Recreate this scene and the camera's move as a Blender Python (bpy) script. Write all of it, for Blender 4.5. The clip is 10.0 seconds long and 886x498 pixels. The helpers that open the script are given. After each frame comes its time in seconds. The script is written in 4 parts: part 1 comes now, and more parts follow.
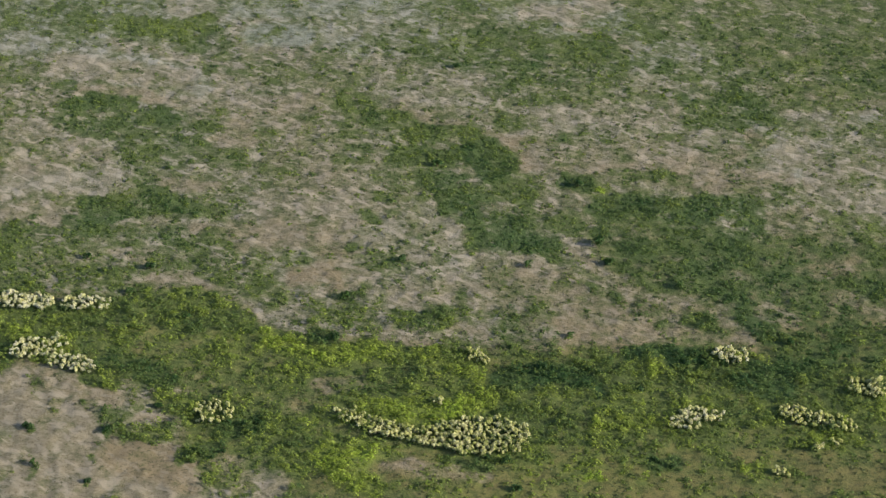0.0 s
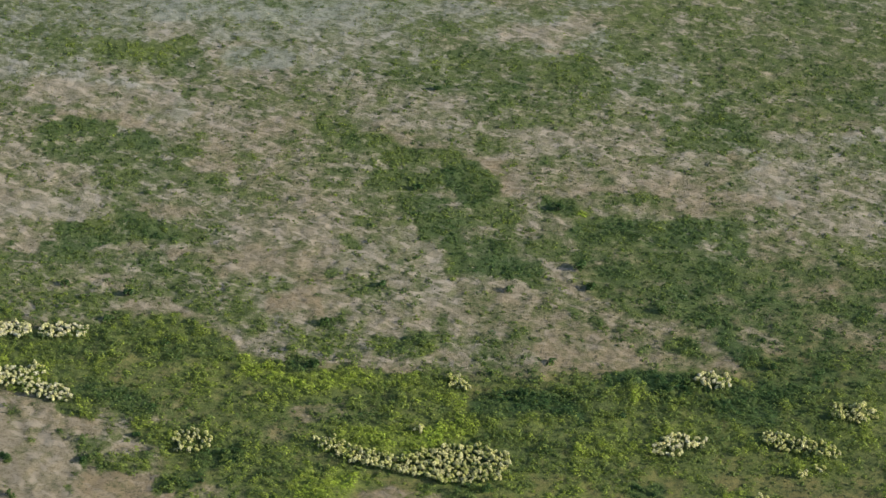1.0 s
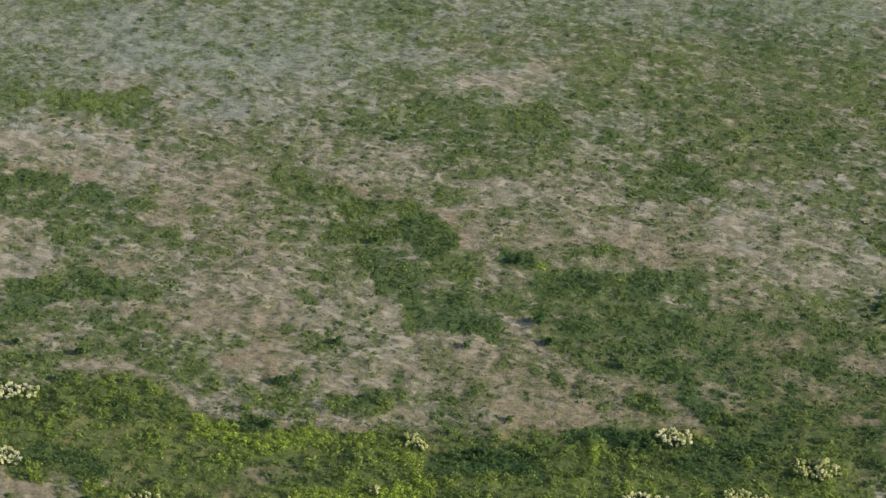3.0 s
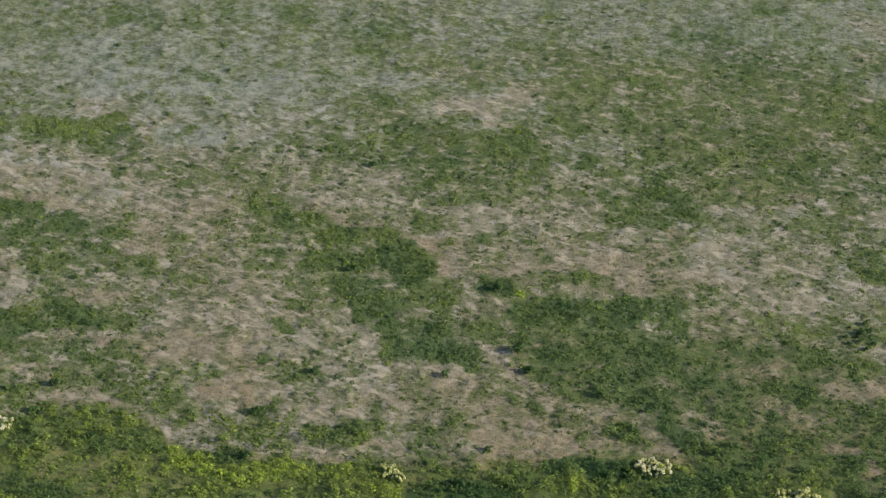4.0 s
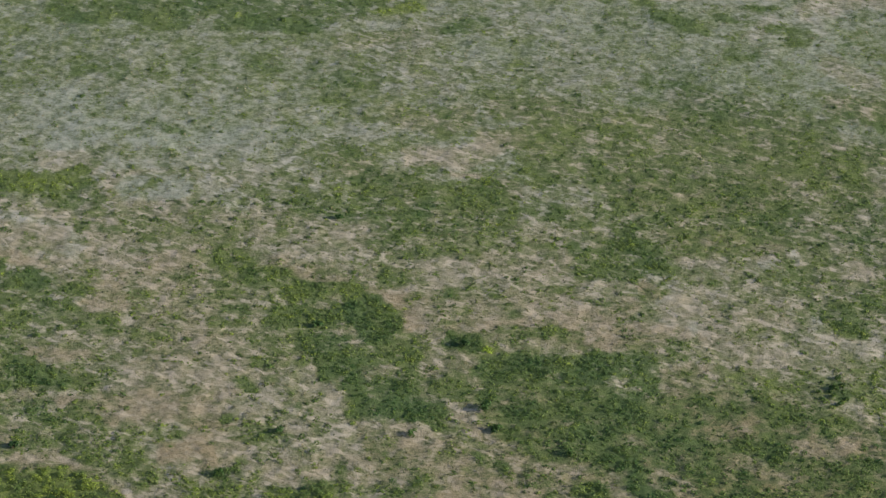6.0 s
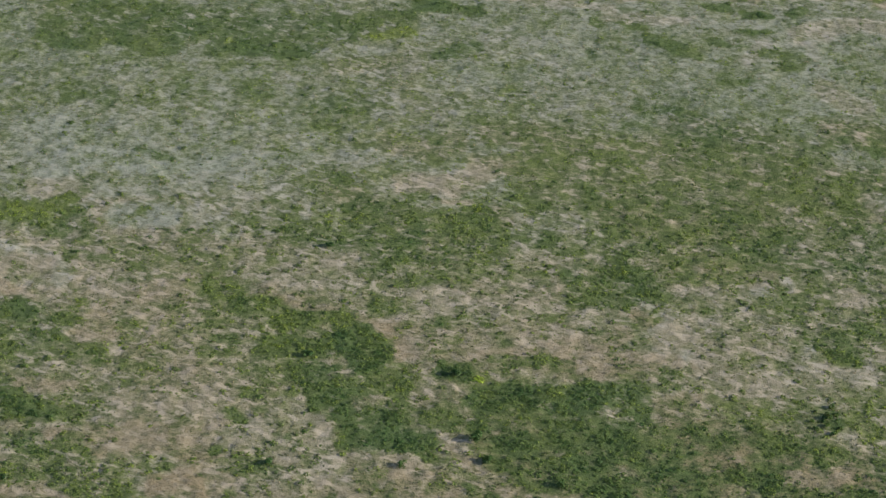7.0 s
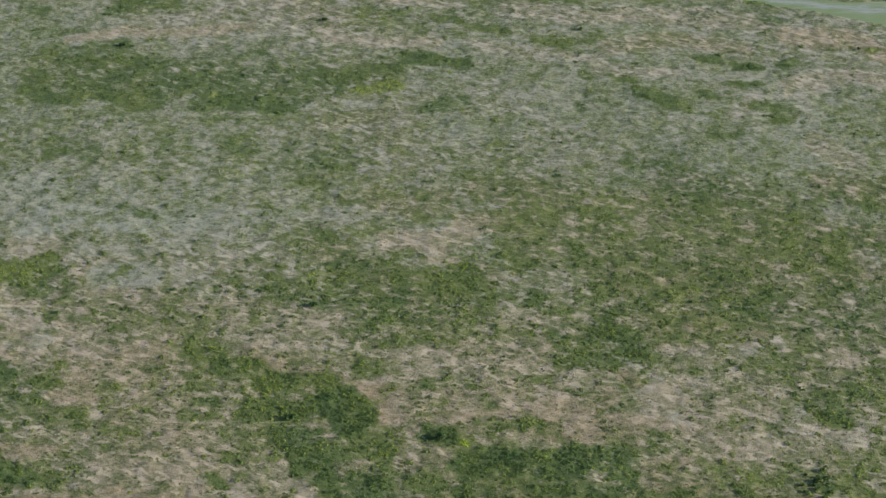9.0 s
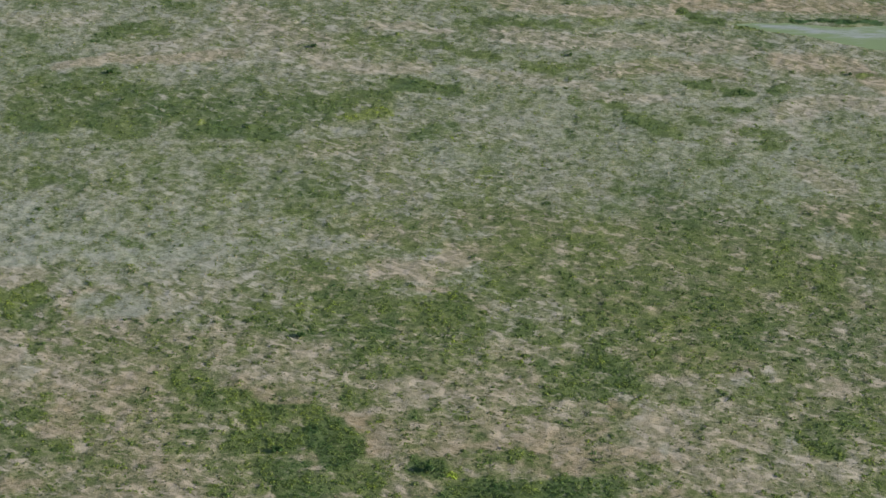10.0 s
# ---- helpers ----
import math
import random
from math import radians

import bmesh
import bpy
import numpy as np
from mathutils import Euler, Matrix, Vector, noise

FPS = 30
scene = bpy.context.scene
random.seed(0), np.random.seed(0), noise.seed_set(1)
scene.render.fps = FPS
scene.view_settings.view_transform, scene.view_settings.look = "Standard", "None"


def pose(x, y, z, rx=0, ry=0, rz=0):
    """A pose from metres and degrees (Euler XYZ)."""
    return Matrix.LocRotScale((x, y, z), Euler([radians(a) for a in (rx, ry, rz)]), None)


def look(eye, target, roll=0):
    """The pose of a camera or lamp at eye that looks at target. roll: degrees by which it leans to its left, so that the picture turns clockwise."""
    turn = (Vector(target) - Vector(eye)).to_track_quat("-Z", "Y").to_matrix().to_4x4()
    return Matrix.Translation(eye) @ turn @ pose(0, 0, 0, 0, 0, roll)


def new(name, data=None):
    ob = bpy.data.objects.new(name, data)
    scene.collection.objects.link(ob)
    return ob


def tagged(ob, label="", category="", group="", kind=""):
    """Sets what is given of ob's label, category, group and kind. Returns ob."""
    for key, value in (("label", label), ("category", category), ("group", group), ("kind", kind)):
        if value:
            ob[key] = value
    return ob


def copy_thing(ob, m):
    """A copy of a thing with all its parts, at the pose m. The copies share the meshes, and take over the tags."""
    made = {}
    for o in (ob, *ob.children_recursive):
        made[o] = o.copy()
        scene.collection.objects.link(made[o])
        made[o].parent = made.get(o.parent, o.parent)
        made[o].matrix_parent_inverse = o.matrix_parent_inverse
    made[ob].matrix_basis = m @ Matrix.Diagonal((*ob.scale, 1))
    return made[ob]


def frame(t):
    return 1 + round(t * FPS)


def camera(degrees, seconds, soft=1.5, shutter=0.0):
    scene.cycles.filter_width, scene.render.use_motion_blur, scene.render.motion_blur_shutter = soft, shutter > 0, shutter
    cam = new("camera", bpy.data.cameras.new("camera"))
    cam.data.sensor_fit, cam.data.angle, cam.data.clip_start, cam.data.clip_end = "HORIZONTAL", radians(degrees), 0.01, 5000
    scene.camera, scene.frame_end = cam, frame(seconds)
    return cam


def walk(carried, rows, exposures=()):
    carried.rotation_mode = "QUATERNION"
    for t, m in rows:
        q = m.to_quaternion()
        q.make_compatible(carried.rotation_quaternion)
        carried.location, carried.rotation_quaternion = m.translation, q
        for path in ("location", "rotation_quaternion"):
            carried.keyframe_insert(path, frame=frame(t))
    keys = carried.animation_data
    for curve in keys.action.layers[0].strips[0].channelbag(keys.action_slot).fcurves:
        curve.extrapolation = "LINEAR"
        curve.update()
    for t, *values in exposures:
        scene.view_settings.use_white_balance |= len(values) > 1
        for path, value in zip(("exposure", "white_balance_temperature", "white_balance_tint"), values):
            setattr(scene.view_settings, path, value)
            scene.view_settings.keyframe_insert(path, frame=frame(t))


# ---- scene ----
cam = camera(20.0, 10.0, soft=1.35)
# seconds, x, y, height, degrees below the horizon, yaw, roll
ROWS = [
    (0.0, 0.00, 0.00, 300.00, 34.412, 0.000, -1.562),
    (0.5, 0.95, 2.47, 300.25, 34.302, -0.129, -1.527),
    (1.0, 1.90, 4.95, 300.51, 34.175, -0.269, -1.497),
    (1.5, 2.86, 7.43, 300.76, 34.038, -0.414, -1.474),
    (2.0, 3.82, 9.90, 301.02, 33.901, -0.574, -1.457),
    (2.5, 4.80, 12.38, 301.28, 33.754, -0.744, -1.446),
    (4.0, 7.75, 19.82, 302.07, 33.305, -1.261, -1.393),
    (4.5, 8.74, 22.27, 302.35, 33.149, -1.424, -1.378),
    (5.0, 9.72, 24.72, 302.63, 33.010, -1.542, -1.357),
    (5.5, 10.69, 27.16, 302.91, 32.862, -1.629, -1.328),
    (7.0, 13.54, 34.40, 303.78, 32.386, -1.687, -1.137),
    (7.5, 14.50, 36.81, 304.08, 32.211, -1.653, -1.066),
    (8.0, 15.47, 39.22, 304.38, 32.026, -1.627, -0.997),
    (8.5, 16.45, 41.62, 304.68, 31.846, -1.605, -0.933),
    (9.0, 17.44, 44.02, 304.98, 31.665, -1.613, -0.877),
    (9.5, 18.45, 46.42, 305.28, 31.484, -1.643, -0.827),
    (10.0, 19.46, 48.82, 305.58, 31.300, -1.686, -0.782),
]
walk(cam, [(t, pose(x, y, z, 90 - down, 0, yaw) @ pose(0, 0, 0, 0, 0, -roll)) for t, x, y, z, down, yaw, roll in ROWS],
     exposures=[(0.0, 0.54, 6400, 10), (10.0, 0.58, 6300, 10)])

# ---- daylight: a low warm sun from the side of the flight ----
SUN_HEIGHT, SUN_SIDE = 21.0, -10.0   # degrees over the horizon; degrees from +x towards +y
world = bpy.data.worlds.new("sky")
scene.world = world
world.use_nodes = True
sky = world.node_tree.nodes.new("ShaderNodeTexSky")
sky.sky_type = "NISHITA"
sky.sun_disc = False
sky.sun_elevation = radians(SUN_HEIGHT)
sky.sun_rotation = radians(90 - SUN_SIDE)
sky.altitude, sky.dust_density = 400, 2.0
back = world.node_tree.nodes["Background"]
back.inputs["Strength"].default_value = 0.1
world.node_tree.links.new(sky.outputs["Color"], back.inputs["Color"])
sun = new("sun", bpy.data.lights.new("sun", "SUN"))
sun.data.energy, sun.data.angle, sun.data.color = 4.4, radians(0.6), (1.0, 0.89, 0.72)
sun_way = Vector((math.cos(radians(SUN_SIDE)) * math.cos(radians(SUN_HEIGHT)), math.sin(radians(SUN_SIDE)) * math.cos(radians(SUN_HEIGHT)), math.sin(radians(SUN_HEIGHT))))
sun.matrix_world = look(sun_way * 800 + Vector((0, 450, 0)), (0, 450, 0))


# ---- smooth noise on the plan ----
LATTICE = np.random.RandomState(7).rand(8, 256, 256)


def wander(x, y, size, layer=0):
    """Noise from 0 to 1 with lumps of about that size in metres."""
    c, d = math.cos(0.6 + 0.9 * layer), math.sin(0.6 + 0.9 * layer)
    u, v = (c * x - d * y) / size + 57.3 * layer, (d * x + c * y) / size + 21.7 * layer
    i, j = np.floor(u).astype(int), np.floor(v).astype(int)
    a, b = u - i, v - j
    a, b = a * a * (3 - 2 * a), b * b * (3 - 2 * b)
    n = LATTICE[layer % 8]
    low = n[i % 256, j % 256] * (1 - a) + n[(i + 1) % 256, j % 256] * a
    high = n[i % 256, (j + 1) % 256] * (1 - a) + n[(i + 1) % 256, (j + 1) % 256] * a
    return low * (1 - b) + high * b


def rough(x, y, size, layer=0, octaves=4):
    total, weight = 0, 0
    for k in range(octaves):
        total = total + wander(x, y, size / 2 ** k, layer + k) * 0.55 ** k
        weight += 0.55 ** k
    return total / weight


def step(a, b, v):
    v = np.clip((v - a) / (b - a), 0, 1)
    return v * v * (3 - 2 * v)


# ---- the plan of the plain: where it is green, how yellow the green is, how ashen the soil, with pale haze put into the ash ----
SWATHES = []
DEPTH = 0.56   # growth and bare ground lie drawn out from south to north


def swathe(line, half, cover, tone=None, soil=None):
    """A band of ground along a line of the plan, so wide to each side (metres from west to east)."""
    SWATHES.append((np.array(line), half, cover, tone, soil))


# far bare; the high soil values also paint pale haze onto the ground
swathe([(-70.8, 564.7), (-57.1, 562.0), (-26.0, 556.8), (-6.3, 561.9)], 6.7, 0.33, soil=0.85)
swathe([(31.8, 594.8), (51.4, 591.9)], 8.4, 0.4, soil=0.7)
swathe([(71.3, 575.1), (84.5, 569.6)], 5.5, 0.45, soil=0.7)
swathe([(-19.8, 678.0), (-3.8, 664.0), (2.5, 657.2)], 4.6, 0.3, soil=0.5)
swathe([(27.1, 681.7), (39.6, 679.9), (52.2, 679.9)], 1.9, 0.5, tone=0.35)
swathe([(52.3, 681.7), (78.8, 678.2), (100.9, 678.2)], 2.5, 0.3, soil=0.4)
swathe([(102.8, 681.8), (134.5, 681.9), (159.6, 680.1)], 2.2, 0.2, soil=0.2)
swathe([(-81.5, 672.6), (-70.5, 670.9), (-58.6, 676.2)], 2.5, 0.25, soil=0.6)
swathe([(-49.0, 653.8), (-35.6, 657.2), (-22.3, 664.0)], 2.4, 0.2, soil=0.6)
swathe([(-66.0, 643.9), (-51.5, 648.8), (-36.5, 648.8), (-18.6, 652.2)], 1.8, 0.18, soil=0.4)
swathe([(-17.6, 664.0), (-6.6, 653.8)], 3.4, 0.25, soil=0.6)
swathe([(2.7, 647.2), (16.2, 643.9), (31.2, 643.9)], 2.4, 0.2, soil=0.5)
swathe([(16.1, 669.3), (30.0, 667.5), (37.7, 665.8)], 1.5, 0.2, soil=0.5)
swathe([(41.7, 642.3), (53.5, 637.4), (74.1, 634.2)], 1.8, 0.25, soil=0.55)
swathe([(51.6, 664.1), (69.8, 659.0), (85.3, 660.7), (108.2, 659.0), (120.1, 655.6)], 3.4, 0.3, tone=0.25, soil=0.5)
swathe([(77.6, 640.7), (96.2, 647.2), (113.6, 640.7)], 2.7, 0.35, soil=0.4)
swathe([(73.7, 627.9), (95.6, 626.3)], 2.1, 0.25, soil=0.55)
swathe([(97.0, 624.7), (114.6, 624.7)], 1.8, 0.3, soil=0.8)
swathe([(126.6, 647.3), (144.5, 645.6), (151.7, 634.2)], 3.3, 0.2, soil=0.3)
swathe([(122.6, 618.5), (138.2, 624.7), (149.5, 621.6)], 2.9, 0.25, soil=0.5)
swathe([(113.1, 612.4), (107.7, 603.4)], 2.0, 0.2, soil=0.6)
swathe([(125.1, 615.4), (125.3, 606.4)], 2.0, 0.2, soil=0.7)
swathe([(125.6, 588.9), (133.6, 577.7)], 3.5, 0.3, soil=0.5)
swathe([(-11.7, 594.8), (-1.8, 592.0)], 2.2, 0.35, soil=0.7)
swathe([(33.3, 597.7), (43.1, 594.8), (51.7, 597.6)], 3.5, 0.35, soil=0.85)
swathe([(9.2, 608.0), (14.9, 611.0)], 2.0, 0.25, soil=0.8)
swathe([(40.9, 615.5), (46.8, 618.5)], 2.0, 0.3, soil=0.7)
swathe([(55.5, 589.0), (45.6, 586.2)], 2.5, 0.45, soil=0.7)
swathe([(0.8, 600.6), (17.8, 602.1)], 2.3, 0.45, soil=0.5)
swathe([(-68.8, 570.0), (-62.7, 564.7), (-58.6, 551.7), (-64.6, 546.7)], 4.0, 0.25, soil=0.9)
swathe([(-53.6, 554.3), (-40.0, 549.2), (-25.7, 551.6)], 3.2, 0.25, soil=0.9)
swathe([(-38.4, 562.0), (-28.2, 569.9), (-27.4, 578.0)], 3.0, 0.3, soil=0.8)
swathe([(-48.2, 539.2), (-60.9, 538.1), (-53.1, 536.8)], 1.6, 0.18, soil=0.75)
swathe([(-44.4, 527.2), (-34.2, 526.0)], 1.5, 0.15, soil=0.5)
swathe([(4.6, 554.1), (12.5, 554.1)], 2.4, 0.25, soil=0.75)
swathe([(-17.0, 561.9), (-6.3, 561.9)], 3.4, 0.4, soil=0.7)
swathe([(15.2, 561.8), (25.8, 556.6), (31.3, 561.8)], 3.3, 0.5, soil=0.4)
swathe([(34.3, 577.9), (43.8, 575.1), (53.6, 577.9)], 3.4, 0.48, tone=0.33, soil=0.7)
swathe([(39.5, 567.1), (57.0, 564.4)], 3.4, 0.5, tone=0.33, soil=0.4)
swathe([(23.1, 543.9), (28.3, 542.7), (30.9, 539.0)], 1.8, 0.2, soil=0.4)
swathe([(28.2, 534.1), (34.6, 533.6)], 0.8, 0.2, soil=0.3)
swathe([(36.4, 551.4), (47.0, 551.4)], 2.9, 0.45, soil=0.3)
# far green
swathe([(-73.0, 627.9), (-42.1, 624.8), (-12.7, 618.6), (16.3, 624.7)], 6.1, 0.64, tone=0.28, soil=0.6)
swathe([(-82.6, 681.5), (-67.0, 682.2)], 1.3, 0.5, tone=0.28)
swathe([(-40.5, 683.4), (-32.5, 680.9)], 1.3, 0.7, tone=0.32)
swathe([(-80.4, 664.0), (-73.9, 660.5)], 1.8, 0.6, tone=0.27)
swathe([(-64.1, 669.2)], 0.9, 0.6, tone=0.25)
swathe([(-57.3, 662.3), (-48.6, 667.4), (-39.4, 667.5)], 2.2, 0.75, tone=0.28)
swathe([(-75.5, 648.8), (-62.2, 650.5)], 1.5, 0.6, tone=0.32)
swathe([(-71.2, 637.4), (-62.3, 637.4), (-50.8, 640.6)], 2.1, 0.65, tone=0.27)
swathe([(-64.6, 631.0), (-52.9, 631.0), (-42.5, 629.5)], 2.9, 0.75, tone=0.3)
swathe([(-74.6, 617.1), (-68.1, 611.0), (-61.0, 611.0)], 2.3, 0.85, tone=0.24)
swathe([(-60.2, 617.1), (-48.1, 611.0), (-39.6, 611.0)], 2.6, 0.8, tone=0.3)
swathe([(-40.2, 618.6), (-28.8, 621.7), (-28.0, 609.5)], 3.2, 0.75, tone=0.25)
swathe([(-26.2, 614.0)], 0.9, 0.8, tone=0.85)
swathe([(-23.7, 609.5), (-13.7, 608.0), (-5.2, 609.5)], 2.3, 0.8, tone=0.22)
swathe([(-27.5, 624.8), (-14.4, 624.7), (-5.5, 621.6)], 2.0, 0.6, tone=0.25)
swathe([(-29.6, 634.2), (-13.5, 637.4)], 1.5, 0.5, tone=0.27)
swathe([(-4.1, 623.2), (6.0, 624.7), (20.7, 627.9)], 2.3, 0.78, tone=0.28)
swathe([(9.1, 617.0), (22.1, 618.6)], 1.2, 0.75, tone=0.5)
swathe([(23.7, 634.2), (34.0, 634.2), (38.4, 631.0)], 2.1, 0.8, tone=0.25)
swathe([(34.6, 625.4)], 0.7, 0.8, tone=0.85)
swathe([(11.6, 660.6), (22.3, 658.9)], 2.1, 0.6, tone=0.34)
swathe([(31.5, 658.9), (40.5, 653.9), (50.9, 648.9)], 1.4, 0.75, tone=0.32)
swathe([(58.3, 645.6), (65.7, 642.3), (76.6, 647.2)], 1.5, 0.7, tone=0.34)
swathe([(41.0, 671.1), (54.9, 670.4), (70.4, 669.3)], 1.4, 0.7, tone=0.32)
swathe([(41.6, 638.4)], 0.9, 0.6, tone=0.32)
swathe([(27.8, 606.5), (33.5, 608.0), (37.9, 610.9)], 1.9, 0.75, tone=0.25)
swathe([(57.4, 626.3)], 2.1, 0.5, tone=0.28)
swathe([(69.8, 624.7)], 1.8, 0.7, tone=0.25)
swathe([(67.9, 607.9)], 1.7, 0.6, tone=0.25)
swathe([(76.8, 671.1), (83.1, 672.9)], 1.6, 0.6, tone=0.45)
swathe([(103.2, 678.2), (108.2, 672.9)], 1.3, 1, tone=0.22)
swathe([(109.6, 671.9), (114.2, 671.2)], 1.2, 0.95, tone=0.22)
swathe([(118.7, 669.4), (127.7, 667.0)], 0.9, 0.8, tone=0.45)
# dark green strip; the shade of the stream's far bank is put into its tone
swathe([(133.3, 673.3), (145.7, 672.3), (158.7, 670.5)], 0.6, 1, tone=0.05)
swathe([(120.5, 659.0), (127.2, 657.3)], 1.2, 0.6, tone=0.2)
swathe([(99.6, 635.8), (105.4, 634.2)], 1.2, 0.8, tone=0.25)
swathe([(109.5, 631.0), (116.8, 630.4)], 1.2, 0.8, tone=0.22)
swathe([(122.9, 631.0), (125.3, 632.6)], 1.5, 0.7, tone=0.32)
swathe([(106.7, 620.0), (115.5, 620.0)], 1.0, 0.75, tone=0.27)
swathe([(76.4, 624.7), (82.0, 621.6)], 1.2, 0.7, tone=0.32)
swathe([(82.9, 615.5), (88.3, 610.9), (93.7, 607.0)], 1.9, 0.85, tone=0.28)
swathe([(100.2, 613.9), (105.8, 611.8)], 1.3, 0.7, tone=0.28)
swathe([(112.5, 607.9), (121.0, 606.4)], 1.4, 0.7, tone=0.28)
swathe([(116.1, 601.9), (121.6, 600.5)], 1.3, 0.65, tone=0.28)
swathe([(129.9, 599.0), (135.6, 599.0)], 1.1, 0.6, tone=0.28)
swathe([(135.4, 606.4)], 1.0, 0.6, tone=0.28)
swathe([(99.5, 594.7), (106.4, 593.2)], 1.4, 0.65, tone=0.25)
swathe([(146.5, 639.1), (149.6, 639.7)], 0.9, 0.8, tone=0.5)
swathe([(-64.0, 532.0), (-57.4, 529.6)], 2.3, 0.85, tone=0.22)
swathe([(-60.2, 521.4)], 1.3, 0.7, tone=0.22)
swathe([(-44.7, 529.6), (-40.8, 529.6)], 1.0, 0.7, tone=0.22)
swathe([(-33.7, 520.1), (-28.8, 521.3)], 1.5, 0.7, tone=0.22)
swathe([(-56.2, 541.7)], 1.2, 0.65, tone=0.22)
swathe([(-44.6, 556.8), (-37.8, 554.2)], 1.2, 0.65, tone=0.22)
swathe([(-65.3, 586.4), (-53.9, 583.6)], 2.8, 0.65, tone=0.28)
swathe([(-36.5, 589.2)], 2.5, 0.55, tone=0.25)
swathe([(-53.6, 567.3)], 1.3, 0.45, tone=0.25)
swathe([(-21.0, 586.3), (-14.1, 586.3)], 1.7, 0.55, tone=0.25)
swathe([(1.3, 580.7), (10.9, 578.0)], 2.8, 0.6, tone=0.25)
swathe([(4.3, 567.2), (-1.2, 569.8)], 2.2, 0.6, tone=0.25)
swathe([(2.3, 539.1), (12.8, 529.3), (23.0, 522.2), (33.1, 522.2), (40.9, 526.9)], 3.3, 0.72, tone=0.22, soil=0.3)
swathe([(-6.0, 520.0), (2.9, 515.4)], 2.5, 0.7, tone=0.24)
swathe([(10.4, 517.6), (20.4, 517.6)], 2.3, 0.72, tone=0.22)
swathe([(30.5, 517.6), (39.3, 518.7)], 2.0, 0.8, tone=0.25)
swathe([(49.1, 538.9), (51.5, 536.4)], 1.8, 0.75, tone=0.25)
swathe([(56.7, 536.4), (63.1, 534.0)], 1.8, 0.7, tone=0.22)
swathe([(62.9, 551.4), (70.6, 548.8), (80.1, 551.3)], 2.4, 0.75, tone=0.22)
swathe([(77.2, 580.6), (88.0, 577.8)], 1.7, 0.65, tone=0.25)
swathe([(72.0, 567.0), (79.3, 572.3)], 2.7, 0.45, tone=0.25, soil=0.8)
swathe([(88.3, 566.9), (104.0, 561.6), (116.4, 553.8)], 5.4, 0.55, tone=0.25, soil=0.5)
swathe([(99.2, 543.7), (116.5, 536.2)], 3.9, 0.54, tone=0.25, soil=0.4)
swathe([(123.7, 566.9), (139.2, 561.5)], 4.1, 0.55, tone=0.25, soil=0.3)
swathe([(132.9, 556.3)], 1.6, 0.65, tone=0.2)
swathe([(122.5, 541.1), (136.1, 543.5)], 3.3, 0.55, tone=0.25, soil=0.3)
swathe([(90.0, 531.4), (105.5, 521.9)], 4.5, 0.65, tone=0.22, soil=0.3)
swathe([(119.0, 526.5), (133.1, 526.5)], 3.2, 0.55, tone=0.25, soil=0.4)
swathe([(67.4, 522.0), (75.5, 512.8), (78.4, 503.8)], 3.8, 0.72, tone=0.28)
swathe([(85.7, 515.0), (98.0, 512.7)], 3.1, 0.6, tone=0.22)
swathe([(104.0, 510.4), (117.5, 508.1), (130.3, 510.2)], 3.1, 0.62, tone=0.22, soil=0.4)
# the eastern side
swathe([(102.8, 501.5), (105.0, 499.3)], 1.2, 0.2, soil=0.6)
swathe([(96.1, 497.1), (100.5, 492.8)], 1.7, 0.2, soil=0.6)
swathe([(113.0, 494.9), (120.0, 492.7)], 1.7, 0.25, soil=0.4)
swathe([(102.6, 494.9)], 1.2, 0.7, tone=0.3)
swathe([(107.8, 484.3), (119.0, 486.3)], 1.7, 0.45, tone=0.33)
swathe([(69.5, 485.6), (72.8, 482.4)], 1.7, 0.3, soil=0.1)
swathe([(73.4, 482.4)], 1.2, 0.65, tone=0.3)
swathe([(72.6, 480.4), (75.5, 479.3)], 1.2, 0.12, soil=0.6)
swathe([(73.1, 472.3), (78.8, 470.2)], 1.6, 0.12, soil=0.7)
swathe([(82.0, 478.3), (92.4, 476.2)], 1.9, 0.15, soil=0.4)
swathe([(79.6, 466.3), (81.7, 464.3)], 1.4, 0.1, soil=0.15)
swathe([(100.8, 468.1), (104.0, 466.1), (104.9, 472.1)], 1.9, 0.15, soil=0.9)
swathe([(110.7, 464.1), (117.7, 464.1)], 1.9, 0.2, soil=0.5)
swathe([(105.7, 478.1), (112.6, 476.0), (114.0, 470.0)], 2.4, 0.75, tone=0.25)
swathe([(116.8, 480.1), (121.2, 478.0)], 1.7, 0.65, tone=0.27)
# the bare belts of the middle
swathe([(-47.6, 528.1), (-16.5, 508.8), (11.7, 499.7), (43.0, 491.0), (61.2, 482.2)], 5.7, 0.36, soil=0.405)
swathe([(-10.8, 494.7), (19.1, 477.1), (48.1, 468.8), (69.6, 464.9)], 3.1, 0.22, soil=0.15)
swathe([(-78.6, 515.0), (-62.4, 508.0), (-43.8, 498.8)], 5.1, 0.28, soil=0.36)
swathe([(-35.0, 498.9), (-33.0, 471.9), (-23.4, 451.1), (-19.9, 431.5)], 7.2, 0.25, soil=0.25)
swathe([(81.2, 496.2), (91.7, 478.2), (102.3, 465.4)], 6.2, 0.3, soil=0.45)
swathe([(6.2, 428.1), (23.1, 424.5), (39.7, 417.4), (56.0, 412.2)], 4.5, 0.25, soil=0.15)
# thin green over wide stretches
swathe([(55.2, 548.6), (86.4, 546.5), (118.6, 533.9)], 10.8, 0.62, tone=0.32, soil=0.35)
# thin green over wide stretches
swathe([(-90.9, 435.9), (-69.6, 436.9), (-47.9, 433.7)], 5.9, 0.6, tone=0.34)
